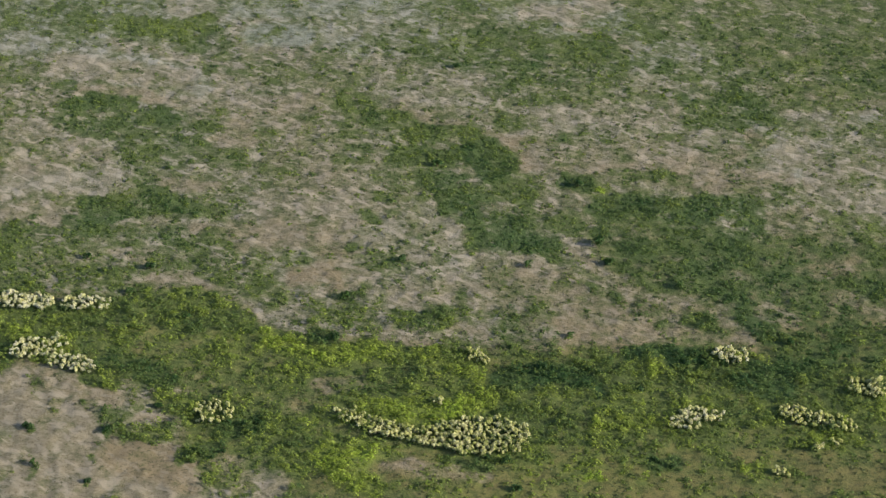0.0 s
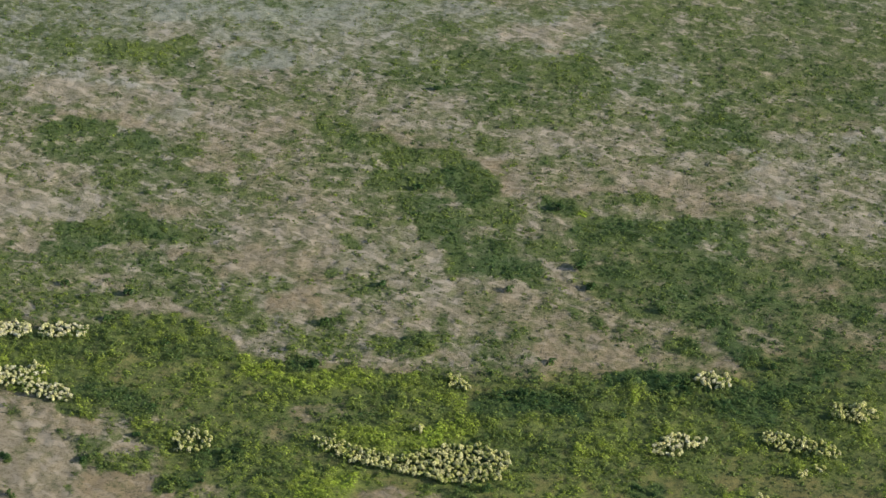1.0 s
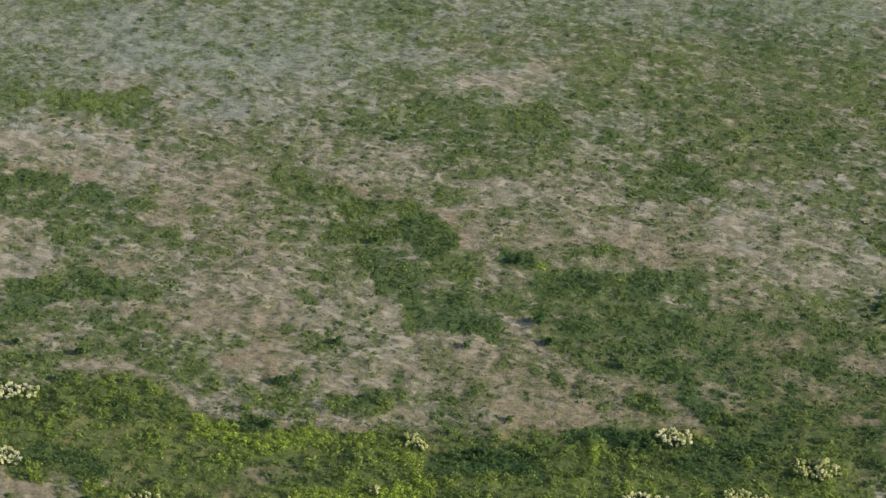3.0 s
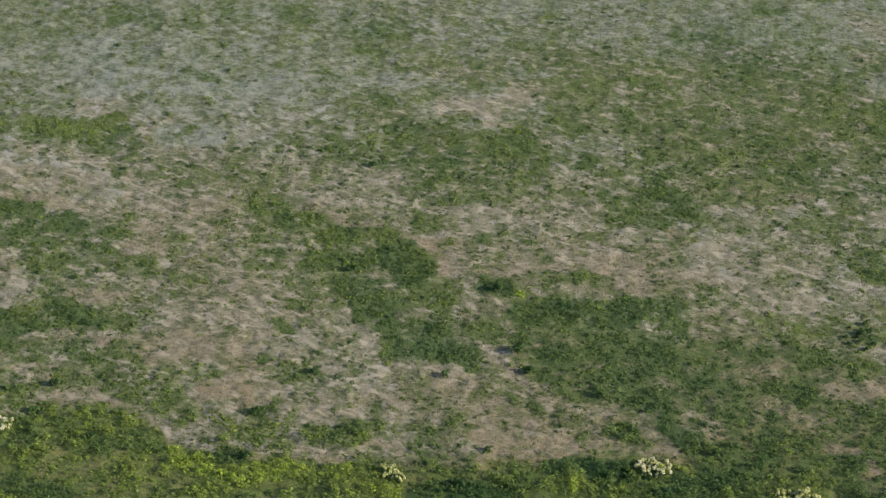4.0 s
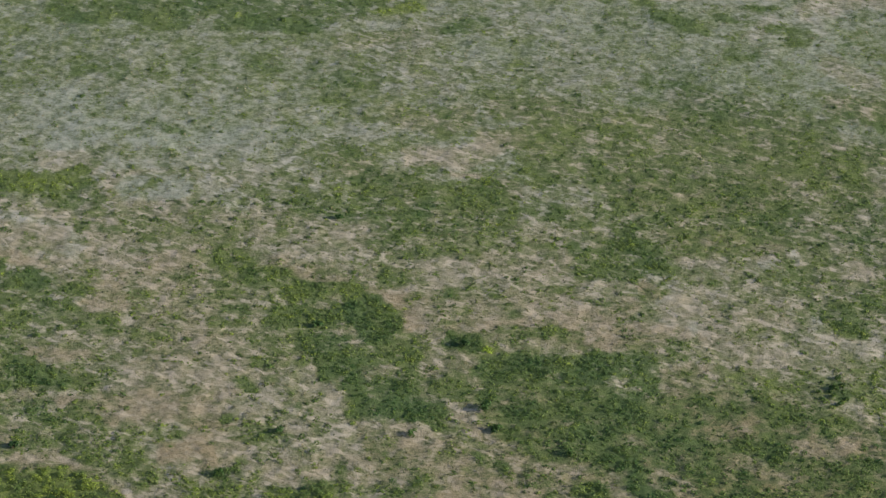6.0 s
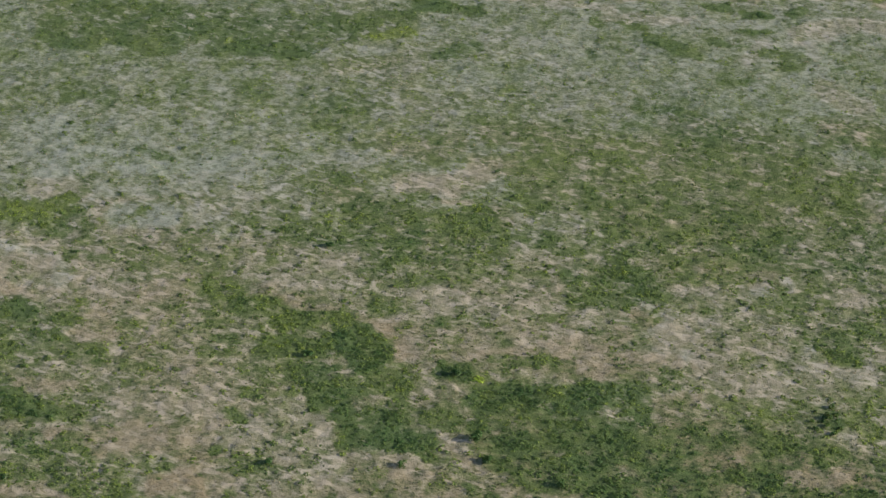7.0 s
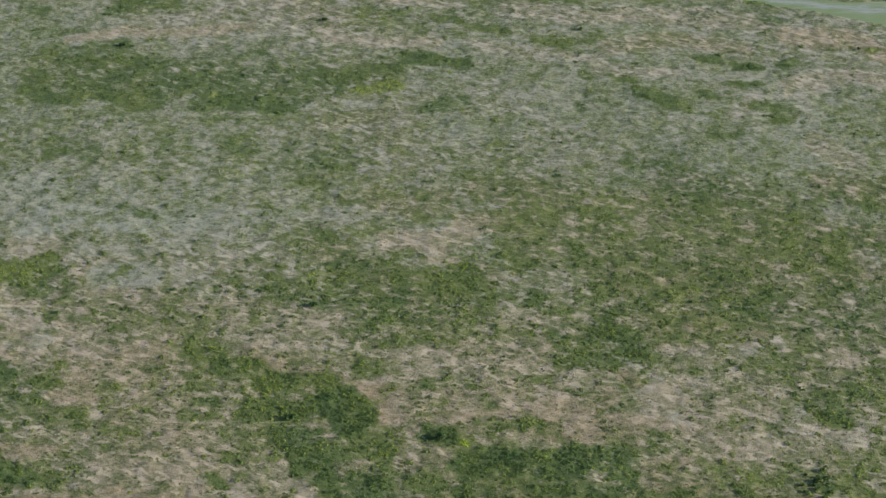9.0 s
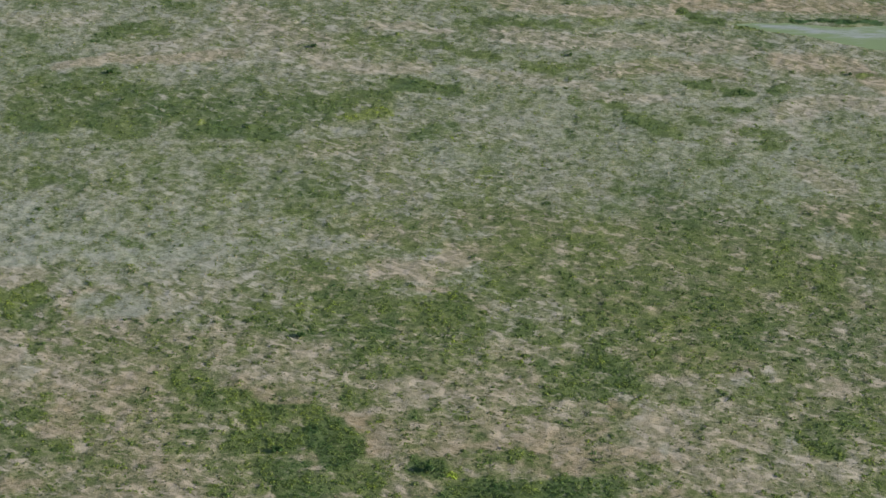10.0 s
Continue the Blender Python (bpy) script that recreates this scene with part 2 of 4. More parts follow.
swathe([(41.3, 438.0), (67.0, 430.9), (91.7, 430.0)], 7.1, 0.66, tone=0.24, soil=0)
# bare ground of the middle
swathe([(-67.0, 538.9), (-55.9, 538.1)], 3.0, 0.15, soil=0.5)
swathe([(-46.8, 527.4), (-34.6, 528.1)], 3.0, 0.2, soil=0.85)
swathe([(-50.4, 538.4), (-32.7, 542.2), (-13.3, 544.7)], 2.1, 0.3, soil=0.75)
swathe([(-105.5, 520.1), (-94.6, 519.3), (-78.9, 512.2), (-65.1, 507.6), (-58.1, 502.8)], 3.7, 0.25, soil=0.65)
swathe([(-92.2, 511.4), (-73.0, 507.2), (-60.9, 505.3)], 2.9, 0.18, soil=0.375)
swathe([(-85.3, 500.1), (-70.7, 498.3), (-59.8, 493.9)], 1.3, 0.12, soil=0.2)
swathe([(-59.9, 495.1), (-52.7, 486.8)], 2.3, 0.21, soil=0.36)
swathe([(-53.6, 527.0), (-59.8, 521.2)], 1.6, 0.3, soil=0.5)
swathe([(-47.6, 503.4), (-36.0, 506.6), (-25.8, 515.0)], 4.0, 0.41, soil=0.405)
swathe([(-49.6, 480.9), (-46.3, 487.1)], 3.2, 0.2, soil=0.2)
swathe([(-51.9, 478.3), (-44.5, 481.1)], 1.8, 0.15, soil=0.2)
swathe([(-97.8, 479.6), (-89.3, 482.4), (-83.6, 477.9)], 2.8, 0.18, soil=0.36)
swathe([(-85.6, 479.0)], 1.8, 0.11, soil=0.48)
swathe([(-94.5, 466.7), (-86.2, 469.5), (-76.4, 471.1)], 2.3, 0.15, soil=0.3)
swathe([(-94.3, 457.6), (-85.0, 461.4), (-76.3, 460.7), (-70.4, 463.3)], 2.7, 0.18, soil=0.45)
swathe([(-92.6, 446.5), (-84.3, 448.0), (-81.3, 443.8)], 2.4, 0.15, soil=0.3)
swathe([(-77.3, 449.5)], 1.5, 0.25, soil=0.3)
swathe([(-62.6, 460.3), (-47.9, 461.0)], 1.5, 0.2, soil=0.2)
swathe([(-52.3, 443.1), (-41.6, 444.7)], 2.2, 0.2, soil=0.15)
swathe([(-42.4, 439.3)], 1.9, 0.2, soil=0.15)
swathe([(-39.3, 479.0), (-29.0, 477.1), (-21.7, 484.7)], 3.8, 0.42, tone=0.4, soil=0.3)
swathe([(-38.7, 453.6), (-30.1, 454.0), (-17.9, 455.8)], 3.1, 0.2, soil=0.35)
swathe([(-36.7, 442.8), (-26.9, 441.1), (-21.9, 437.1)], 3.8, 0.12, soil=0.2)
swathe([(-30.8, 426.3), (-23.9, 428.7), (-22.5, 425.7)], 1.9, 0.06, soil=0.05)
swathe([(-26.6, 435.8), (-18.9, 436.2)], 1.2, 0.05, soil=0.1)
swathe([(-10.1, 439.8), (0.7, 438.2)], 3.0, 0.36, soil=0.405)
swathe([(-11.5, 447.2), (-17.3, 440.5)], 2.2, 0.21, soil=0.465)
swathe([(-5.6, 451.9), (0.6, 448.9), (1.8, 444.7)], 2.7, 0.21, soil=0.435)
swathe([(-17.1, 435.2), (-16.7, 427.0)], 1.1, 0.08, soil=0.3)
swathe([(-2.8, 432.8), (4.3, 434.2), (5.6, 428.0)], 3.0, 0.26, soil=0.435)
swathe([(-9.5, 420.2), (-2.6, 422.6), (5.6, 421.9), (12.6, 418.3)], 2.3, 0.2, soil=0.3)
swathe([(-59.9, 424.9), (-53.1, 426.3), (-50.4, 423.3)], 1.6, 0.15, soil=0.2)
swathe([(-60.7, 421.2), (-45.5, 420.5)], 1.0, 0.12, soil=0.25)
swathe([(-40.5, 415.8), (-32.2, 413.2)], 1.4, 0.25, soil=0.4)
swathe([(-69.1, 432.7), (-61.9, 432.0)], 1.2, 0.3, soil=0.2)
swathe([(-85.1, 428.8), (-74.7, 430.4)], 1.1, 0.35, soil=0.2)
swathe([(-69.2, 443.3), (-58.5, 444.9)], 1.7, 0.4, soil=0.3)
swathe([(-10.2, 407.5), (-2.2, 405.9)], 1.8, 0.15, soil=0.3)
swathe([(1.1, 410.9), (8.0, 408.3)], 1.4, 0.2, soil=0.2)
swathe([(10.3, 432.4), (17.4, 435.8), (20.9, 431.8)], 1.7, 0.3, soil=0.3)
swathe([(13.7, 418.3), (20.8, 422.6), (25.5, 426.9)], 2.3, 0.35, soil=0.2)
swathe([(17.1, 411.6), (25.2, 414.9)], 1.7, 0.3, soil=0.2)
swathe([(25.1, 411.0), (34.2, 409.5), (43.3, 408.0)], 2.5, 0.12, soil=0.1)
swathe([(32.0, 410.4)], 1.6, 0.04, soil=0.1)
swathe([(25.0, 405.2), (33.9, 401.9)], 1.6, 0.3, soil=0.1)
swathe([(29.3, 436.4), (38.5, 427.5), (42.9, 421.7)], 1.6, 0.25, soil=0.2)
swathe([(34.6, 419.3), (42.6, 416.7), (48.0, 410.1)], 2.1, 0.3, soil=0.15)
swathe([(48.0, 410.1), (62.8, 409.8)], 1.6, 0.35, soil=0.1)
swathe([(-17.3, 502.4), (-6.8, 505.6), (-4.3, 510.9)], 2.9, 0.31, soil=0.435)
swathe([(-6.7, 497.9), (2.4, 503.5), (9.0, 497.5)], 2.6, 0.26, soil=0.45)
swathe([(1.3, 489.6), (11.6, 487.7), (19.3, 488.1)], 2.3, 0.34, soil=0.39)
swathe([(22.0, 494.4), (28.4, 491.0), (33.5, 487.6)], 2.6, 0.26, soil=0.435)
swathe([(-5.2, 491.7), (3.9, 487.3)], 1.8, 0.15, soil=0.2)
swathe([(10.3, 481.5), (14.1, 475.8), (20.4, 472.6)], 2.5, 0.15, soil=0.15)
swathe([(14.7, 477.0), (17.2, 470.1)], 1.8, 0.06, soil=0.1)
swathe([(21.7, 476.2), (36.9, 478.1), (52.3, 480.1)], 3.2, 0.3, soil=0.3)
swathe([(26.6, 471.7), (39.2, 471.2)], 1.1, 0.2, soil=0.2)
swathe([(35.1, 497.6), (44.0, 493.1), (53.3, 496.0)], 3.3, 0.36, soil=0.36)
swathe([(49.5, 475.2), (60.8, 474.6), (66.2, 478.4)], 1.9, 0.2, soil=0.2)
swathe([(54.0, 467.3), (67.9, 469.1), (75.3, 468.4)], 1.8, 0.15, soil=0.2)
swathe([(74.7, 475.3), (80.3, 480.3), (82.4, 475.7)], 3.0, 0.18, soil=0.405)
swathe([(81.6, 468.7), (89.4, 471.4), (97.6, 476.5)], 3.1, 0.36, soil=0.375)
swathe([(78.2, 459.4), (87.1, 462.1), (95.3, 458.0)], 2.5, 0.28, soil=0.4)
swathe([(71.3, 452.4), (78.9, 455.0)], 1.5, 0.3, soil=0.2)
swathe([(18.7, 542.2), (29.7, 541.4), (36.8, 546.1)], 3.1, 0.2, soil=0.4)
swathe([(-20.7, 520.7), (-29.2, 528.4)], 2.7, 0.35, soil=0.65)
swathe([(54.5, 438.7)], 1.2, 0.3, soil=0.2)
swathe([(62.2, 430.7), (65.6, 428.8)], 1.2, 0.35, soil=0.3)
swathe([(76.3, 429.3), (82.4, 431.7)], 1.2, 0.35, soil=0.3)
swathe([(72.8, 418.1), (73.2, 411.3)], 1.4, 0.25, soil=0.3)
swathe([(85.0, 423.7), (90.5, 420.9)], 1.6, 0.25, soil=0.15)
# green of the middle
swathe([(-93.3, 538.8), (-85.3, 530.8), (-79.6, 528.3)], 2.7, 0.65, tone=0.33)
swathe([(-105.7, 529.7), (-99.8, 527.2), (-87.3, 525.2)], 2.2, 0.6, tone=0.35)
swathe([(-79.9, 531.1), (-68.7, 528.9), (-58.2, 532.3)], 2.7, 0.85, tone=0.4)
swathe([(-70.3, 530.2), (-64.5, 527.8)], 1.6, 0.95, tone=0.5)
swathe([(-67.1, 526.3), (-58.4, 520.0)], 1.8, 0.75, tone=0.3)
swathe([(-74.4, 519.1)], 1.1, 0.6, tone=0.25)
swathe([(-56.2, 510.7), (-48.0, 508.6)], 1.2, 0.6, tone=0.3)
swathe([(-55.4, 532.5), (-51.5, 519.0)], 1.6, 0.5, tone=0.3)
swathe([(-102.3, 508.3)], 1.9, 0.5, tone=0.33)
swathe([(-54.7, 539.5)], 1.9, 0.55, tone=0.33)
swathe([(-41.5, 529.1)], 1.4, 0.5, tone=0.33)
swathe([(-94.6, 500.9), (-86.8, 501.3)], 1.8, 0.6, tone=0.25)
swathe([(-88.0, 491.1), (-82.0, 495.2), (-72.7, 493.2)], 2.3, 0.95, tone=0.2)
swathe([(-87.3, 486.2), (-75.3, 483.2), (-62.5, 482.6)], 2.8, 0.75, tone=0.25)
swathe([(-73.4, 488.2), (-63.1, 488.7)], 2.1, 0.85, tone=0.25)
swathe([(-71.0, 489.5)], 0.5, 0.9, tone=0.8)
swathe([(-72.1, 477.3), (-58.5, 480.4), (-53.8, 485.5)], 2.5, 0.65, tone=0.3)
swathe([(-71.2, 470.2), (-61.4, 471.9), (-55.2, 473.4)], 2.5, 0.6, tone=0.3)
swathe([(-55.2, 473.4), (-46.3, 471.5)], 2.0, 0.7, tone=0.35)
swathe([(-51.1, 483.2)], 1.3, 0.5, tone=0.35)
swathe([(-66.7, 463.5), (-63.5, 456.9)], 1.7, 0.7, tone=0.25)
swathe([(-76.3, 451.7), (-68.8, 449.9), (-60.7, 453.6)], 2.4, 0.92, tone=0.22)
swathe([(-60.7, 453.6), (-53.2, 451.8)], 1.5, 0.85, tone=0.2)
swathe([(-80.4, 446.0), (-70.8, 446.5)], 1.7, 0.75, tone=0.2)
swathe([(-91.6, 440.1), (-84.1, 438.3), (-75.8, 438.7)], 2.9, 0.72, tone=0.3)
swathe([(-86.7, 455.7)], 1.2, 0.5, tone=0.3)
swathe([(-87.8, 446.8)], 0.8, 0.6, tone=0.2)
swathe([(-66.3, 439.2), (-57.0, 441.8)], 2.4, 0.55, tone=0.25)
swathe([(-57.5, 435.4), (-48.3, 437.9)], 2.9, 0.65, tone=0.35)
swathe([(-89.6, 427.6), (-84.3, 423.7), (-74.2, 426.3), (-68.1, 424.5)], 2.6, 0.65, tone=0.35)
swathe([(-48.7, 429.5), (-40.1, 425.8)], 2.8, 0.6, tone=0.35)
swathe([(-42.8, 475.2), (-39.8, 469.5), (-32.3, 469.9)], 2.3, 0.5, tone=0.4)
swathe([(-23.7, 498.3), (-18.3, 496.0)], 2.2, 0.82, tone=0.4)
swathe([(-16.9, 491.1), (-9.0, 487.8), (-3.8, 484.4)], 2.4, 0.88, tone=0.3)
swathe([(-6.4, 485.5), (1.3, 484.7), (6.5, 483.8)], 1.9, 0.9, tone=0.35)
swathe([(-11.1, 473.3), (-2.3, 473.7), (4.0, 475.2)], 2.5, 0.84, tone=0.3)
swathe([(6.5, 478.9), (10.3, 477.9), (14.1, 472.2)], 2.5, 0.95, tone=0.22)
swathe([(5.2, 476.5), (9.0, 467.3)], 2.3, 0.9, tone=0.2)
swathe([(9.0, 467.3), (12.8, 465.2)], 2.0, 0.9, tone=0.22)
swathe([(-3.4, 466.7), (2.8, 462.4)], 2.7, 0.85, tone=0.22)
swathe([(0.4, 457.8), (9.0, 459.3), (17.7, 460.9)], 2.5, 0.88, tone=0.3)
swathe([(1.7, 453.4), (7.8, 449.3), (16.3, 447.5)], 2.9, 0.85, tone=0.25)
swathe([(7.9, 442.8), (17.5, 441.1), (23.5, 441.4)], 2.6, 0.85, tone=0.2)
swathe([(22.8, 436.1)], 1.7, 0.85, tone=0.25)
swathe([(17.6, 454.2), (23.6, 447.9), (28.5, 450.3)], 2.4, 0.74, tone=0.3)
swathe([(26.5, 465.9), (31.4, 465.0)], 1.7, 0.95, tone=0.2)
swathe([(33.9, 462.8)], 1.0, 0.9, tone=0.85)
swathe([(37.8, 468.8), (46.5, 468.1), (52.7, 467.2)], 1.7, 0.7, tone=0.3)
swathe([(-23.8, 475.0), (-17.5, 474.2)], 2.0, 0.65, tone=0.3)
swathe([(-14.7, 468.4), (-8.4, 464.2)], 1.7, 0.5, tone=0.33)
swathe([(-17.7, 450.2), (-14.0, 448.2)], 1.6, 0.7, tone=0.25)
swathe([(-6.0, 443.2)], 1.1, 0.7, tone=0.25)
swathe([(-19.6, 438.3)], 1.1, 0.7, tone=0.25)
swathe([(-17.0, 433.1), (-12.2, 432.3)], 1.4, 0.6, tone=0.3)
swathe([(-11.0, 432.4), (-7.5, 431.5)], 1.2, 0.6, tone=0.3)
swathe([(-10.5, 452.8)], 1.0, 0.55, tone=0.33)
swathe([(-20.0, 420.7), (-16.4, 419.9)], 1.6, 0.7, tone=0.25)
swathe([(-15.4, 424.0)], 1.4, 0.7, tone=0.35)
swathe([(-9.3, 413.3), (-2.4, 413.2), (1.0, 414.8)], 1.6, 0.85, tone=0.3)
swathe([(-25.3, 411.6), (-14.9, 411.1)], 1.8, 0.6, tone=0.35)
swathe([(33.6, 455.0), (42.2, 455.4), (53.3, 455.9)], 2.9, 0.95, tone=0.2)
swathe([(54.5, 456.0), (64.3, 455.4), (67.7, 452.2)], 2.9, 0.92, tone=0.2)
swathe([(33.3, 446.2), (41.5, 442.3)], 2.2, 0.8, tone=0.18)
swathe([(41.3, 438.0), (43.8, 439.2)], 1.7, 0.8, tone=0.2)
swathe([(48.9, 444.8), (60.8, 443.2), (71.5, 441.6)], 3.1, 0.8, tone=0.24)
swathe([(68.1, 443.6), (77.6, 441.9), (93.0, 440.5)], 2.6, 0.7, tone=0.33)
swathe([(51.8, 434.3), (58.8, 432.6)], 2.4, 0.8, tone=0.2)
swathe([(45.7, 429.9), (52.5, 427.2), (61.6, 422.6)], 1.9, 0.75, tone=0.2)
swathe([(31.3, 425.2), (35.9, 423.4)], 1.4, 0.65, tone=0.27)
swathe([(66.6, 426.8), (72.3, 425.1)], 2.3, 0.75, tone=0.25)
swathe([(81.5, 433.7), (86.9, 429.8)], 2.4, 0.75, tone=0.25)
swathe([(91.4, 428.0)], 1.6, 0.85, tone=0.15)
swathe([(62.2, 416.6), (65.4, 412.9)], 2.3, 0.75, tone=0.2)
swathe([(50.6, 416.1), (53.9, 413.3)], 1.8, 0.75, tone=0.25)
swathe([(44.7, 412.9)], 1.6, 0.6, tone=0.3)
swathe([(74.6, 413.3), (87.2, 412.9)], 2.3, 0.7, tone=0.25)
swathe([(4.4, 421.9)], 1.4, 0.5, tone=0.3)
swathe([(14.9, 417.4)], 1.4, 0.55, tone=0.25)
swathe([(11.4, 409.4)], 1.6, 0.65, tone=0.3)
swathe([(12.6, 426.3)], 1.2, 0.5, tone=0.3)
swathe([(-5.8, 518.8), (6.3, 522.1), (10.3, 525.1)], 3.0, 0.6, tone=0.33)
swathe([(-2.1, 541.1), (4.8, 538.6)], 3.5, 0.55, tone=0.35)
swathe([(9.0, 522.3), (14.4, 519.9), (22.6, 531.2)], 3.5, 0.7, tone=0.33)
swathe([(25.3, 525.9), (36.1, 525.1), (41.2, 518.7)], 3.2, 0.8, tone=0.3)
swathe([(11.6, 511.8), (20.9, 509.7), (33.1, 515.6)], 2.7, 0.7, tone=0.33)
swathe([(10.3, 506.5), (18.2, 499.2), (26.1, 502.2)], 2.1, 0.6, tone=0.3)
swathe([(11.6, 491.4), (16.7, 487.9)], 1.3, 0.6, tone=0.3)
swathe([(26.9, 483.6)], 1.2, 0.65, tone=0.3)
swathe([(46.1, 535.3), (55.9, 538.6), (64.0, 536.3)], 4.1, 0.65, tone=0.33)
swathe([(36.2, 529.2), (41.5, 524.0)], 1.9, 0.75, tone=0.28)
swathe([(48.0, 519.0), (59.8, 514.4), (67.4, 509.5)], 3.3, 0.7, tone=0.3)
swathe([(68.9, 528.3), (82.0, 523.6), (101.1, 524.6)], 5.4, 0.62, tone=0.33, soil=0.2)
swathe([(56.2, 501.2), (66.8, 501.8), (74.4, 499.7)], 3.3, 0.75, tone=0.28)
swathe([(55.7, 493.7), (64.7, 492.9), (76.6, 494.8)], 2.3, 0.75, tone=0.27)
swathe([(77.6, 504.9), (89.5, 505.6), (100.1, 506.1)], 4.0, 0.65, tone=0.32, soil=0.2)
swathe([(68.8, 545.0), (84.3, 545.9), (97.6, 541.0)], 3.5, 0.52, tone=0.36)
swathe([(78.7, 489.9), (89.4, 493.0), (99.5, 491.0)], 2.3, 0.5, tone=0.33)
swathe([(35.9, 482.9), (40.6, 475.9)], 1.3, 0.5, tone=0.33)
swathe([(51.3, 484.9)], 1.3, 0.5, tone=0.3)
# the south-east
swathe([(73.2, 433.8), (89.8, 428.3), (105.3, 424.7)], 9.7, 0.6, tone=0.24, soil=0)
swathe([(70.6, 407.8), (87.0, 406.2), (104.4, 404.7)], 6.6, 0.66, tone=0.2, soil=-0.3)
swathe([(81.4, 424.4), (88.9, 420.7), (94.0, 417.1)], 2.0, 0.33, soil=0.1)
swathe([(93.3, 428.3), (106.0, 429.5)], 1.8, 0.3, soil=0.15)
swathe([(104.2, 428.5)], 1.6, 0.08, soil=0.1)
swathe([(108.0, 442.2)], 2.3, 0.2, soil=0.5)
swathe([(92.1, 411.7), (98.3, 408.2)], 1.1, 0.25, soil=0.1)
swathe([(100.8, 402.9)], 1.5, 0.2, soil=0.1)
swathe([(66.1, 418.6), (72.5, 415.0)], 1.8, 0.35, soil=0.2)
swathe([(84.2, 429.1), (87.5, 428.2)], 1.8, 0.75, tone=0.25)
swathe([(91.3, 426.4)], 1.8, 0.85, tone=0.15)
swathe([(106.5, 448.2)], 2.1, 0.85, tone=0.15)
swathe([(96.0, 440.0), (103.9, 438.1)], 1.9, 0.7, tone=0.3)
swathe([(79.7, 409.7), (87.3, 408.9)], 2.2, 0.75, tone=0.27)
swathe([(86.8, 404.5), (97.5, 402.9)], 2.4, 0.75, tone=0.27)
swathe([(85.9, 415.2), (99.4, 415.4)], 1.3, 0.5, tone=0.33)
# the damp belt as a whole
swathe([(-88.6, 406.7), (-60.0, 405.2), (-30.9, 393.4), (2.5, 391.2), (41.4, 393.0), (86.9, 393.2)], 6.7, 0.66, tone=0.42, soil=-0.6)
swathe([(-42.9, 378.5), (2.7, 377.0), (46.0, 378.9), (85.1, 378.9)], 6.5, 0.66, tone=0.42, soil=-0.6)
swathe([(-22.5, 364.1), (13.4, 364.0), (55.8, 365.8), (83.3, 365.3)], 5.3, 0.38, tone=0.45, soil=-0.5)
# bare ground south of the green belt
swathe([(-82.7, 383.8), (-73.5, 380.7), (-68.7, 368.8), (-77.9, 366.7)], 5.4, -0.02, soil=0.24)
swathe([(-74.6, 358.6), (-62.3, 360.7), (-49.2, 356.4)], 4.7, -0.02, soil=0.24)
swathe([(-61.0, 367.4), (-51.1, 364.5), (-45.4, 359.8)], 3.2, 0, soil=0)
swathe([(-79.2, 389.4), (-68.8, 386.2), (-62.0, 383.9)], 1.8, 0.15, soil=0.15)
swathe([(-57.0, 378.8), (-50.5, 379.1)], 1.0, 0.08, soil=0.2)
swathe([(-31.5, 357.1), (-28.5, 358.9)], 1.7, 0.08, soil=0.3)
swathe([(-8.9, 366.3), (-1.4, 364.2), (9.2, 363.8)], 1.7, 0.25, soil=0.1)
# the damp green belt
swathe([(73.8, 405.6), (87.2, 404.3)], 2.3, 0.6, tone=0.2, soil=-0.6)
swathe([(-30.3, 384.4), (-23.6, 382.9)], 2.7, 0.45, tone=0.4, soil=-0.2)
swathe([(6.0, 358.7), (17.6, 359.2)], 2.1, 0.36, tone=0.5, soil=-0.5)
swathe([(19.8, 367.6), (28.3, 366.3)], 2.1, 0.42, tone=0.5, soil=-0.5)
swathe([(32.4, 363.1), (45.0, 362.0), (55.4, 360.8)], 2.5, 0.36, tone=0.45, soil=-0.6)
swathe([(50.9, 370.6), (59.6, 372.6)], 1.9, 0.34, tone=0.35, soil=-0.6)
swathe([(66.6, 367.9), (82.7, 368.6)], 2.6, 0.3, tone=0.4, soil=-0.5)
swathe([(66.0, 361.3), (81.9, 361.9)], 2.1, 0.3, tone=0.4, soil=-0.5)
swathe([(-23.4, 379.4), (-18.8, 374.4)], 2.2, 0.7, tone=0.4, soil=-0.3)
swathe([(-14.4, 371.1), (-7.9, 369.7)], 1.7, 0.7, tone=0.6, soil=-0.3)
swathe([(-87.9, 409.7), (-81.8, 407.0), (-74.1, 408.4)], 2.3, 0.9, tone=0.42, soil=-0.3)
swathe([(-84.8, 404.0), (-74.9, 397.9)], 1.6, 0.85, tone=0.7, soil=-0.3)
swathe([(-71.0, 402.7), (-66.4, 410.7), (-61.6, 418.8)], 2.7, 0.8, tone=0.35, soil=-0.3)
swathe([(-60.3, 417.8), (-51.0, 417.3), (-42.4, 411.8)], 2.3, 0.85, tone=0.45, soil=-0.3)
swathe([(-54.7, 408.3), (-45.8, 410.6), (-38.9, 410.0)], 2.1, 0.85, tone=0.38, soil=-0.3)
swathe([(-67.7, 402.9), (-54.0, 401.6), (-40.4, 400.4)], 2.9, 0.58, tone=0.48, soil=-0.3)
swathe([(-50.1, 396.2), (-38.9, 396.7)], 2.0, 0.62, tone=0.5, soil=-0.3)
swathe([(-46.4, 392.7), (-37.1, 387.6)], 1.5, 0.42, tone=0.45, soil=-0.2)
swathe([(-66.7, 395.4), (-55.2, 392.3)], 1.8, 0.9, tone=0.25, soil=-0.3)
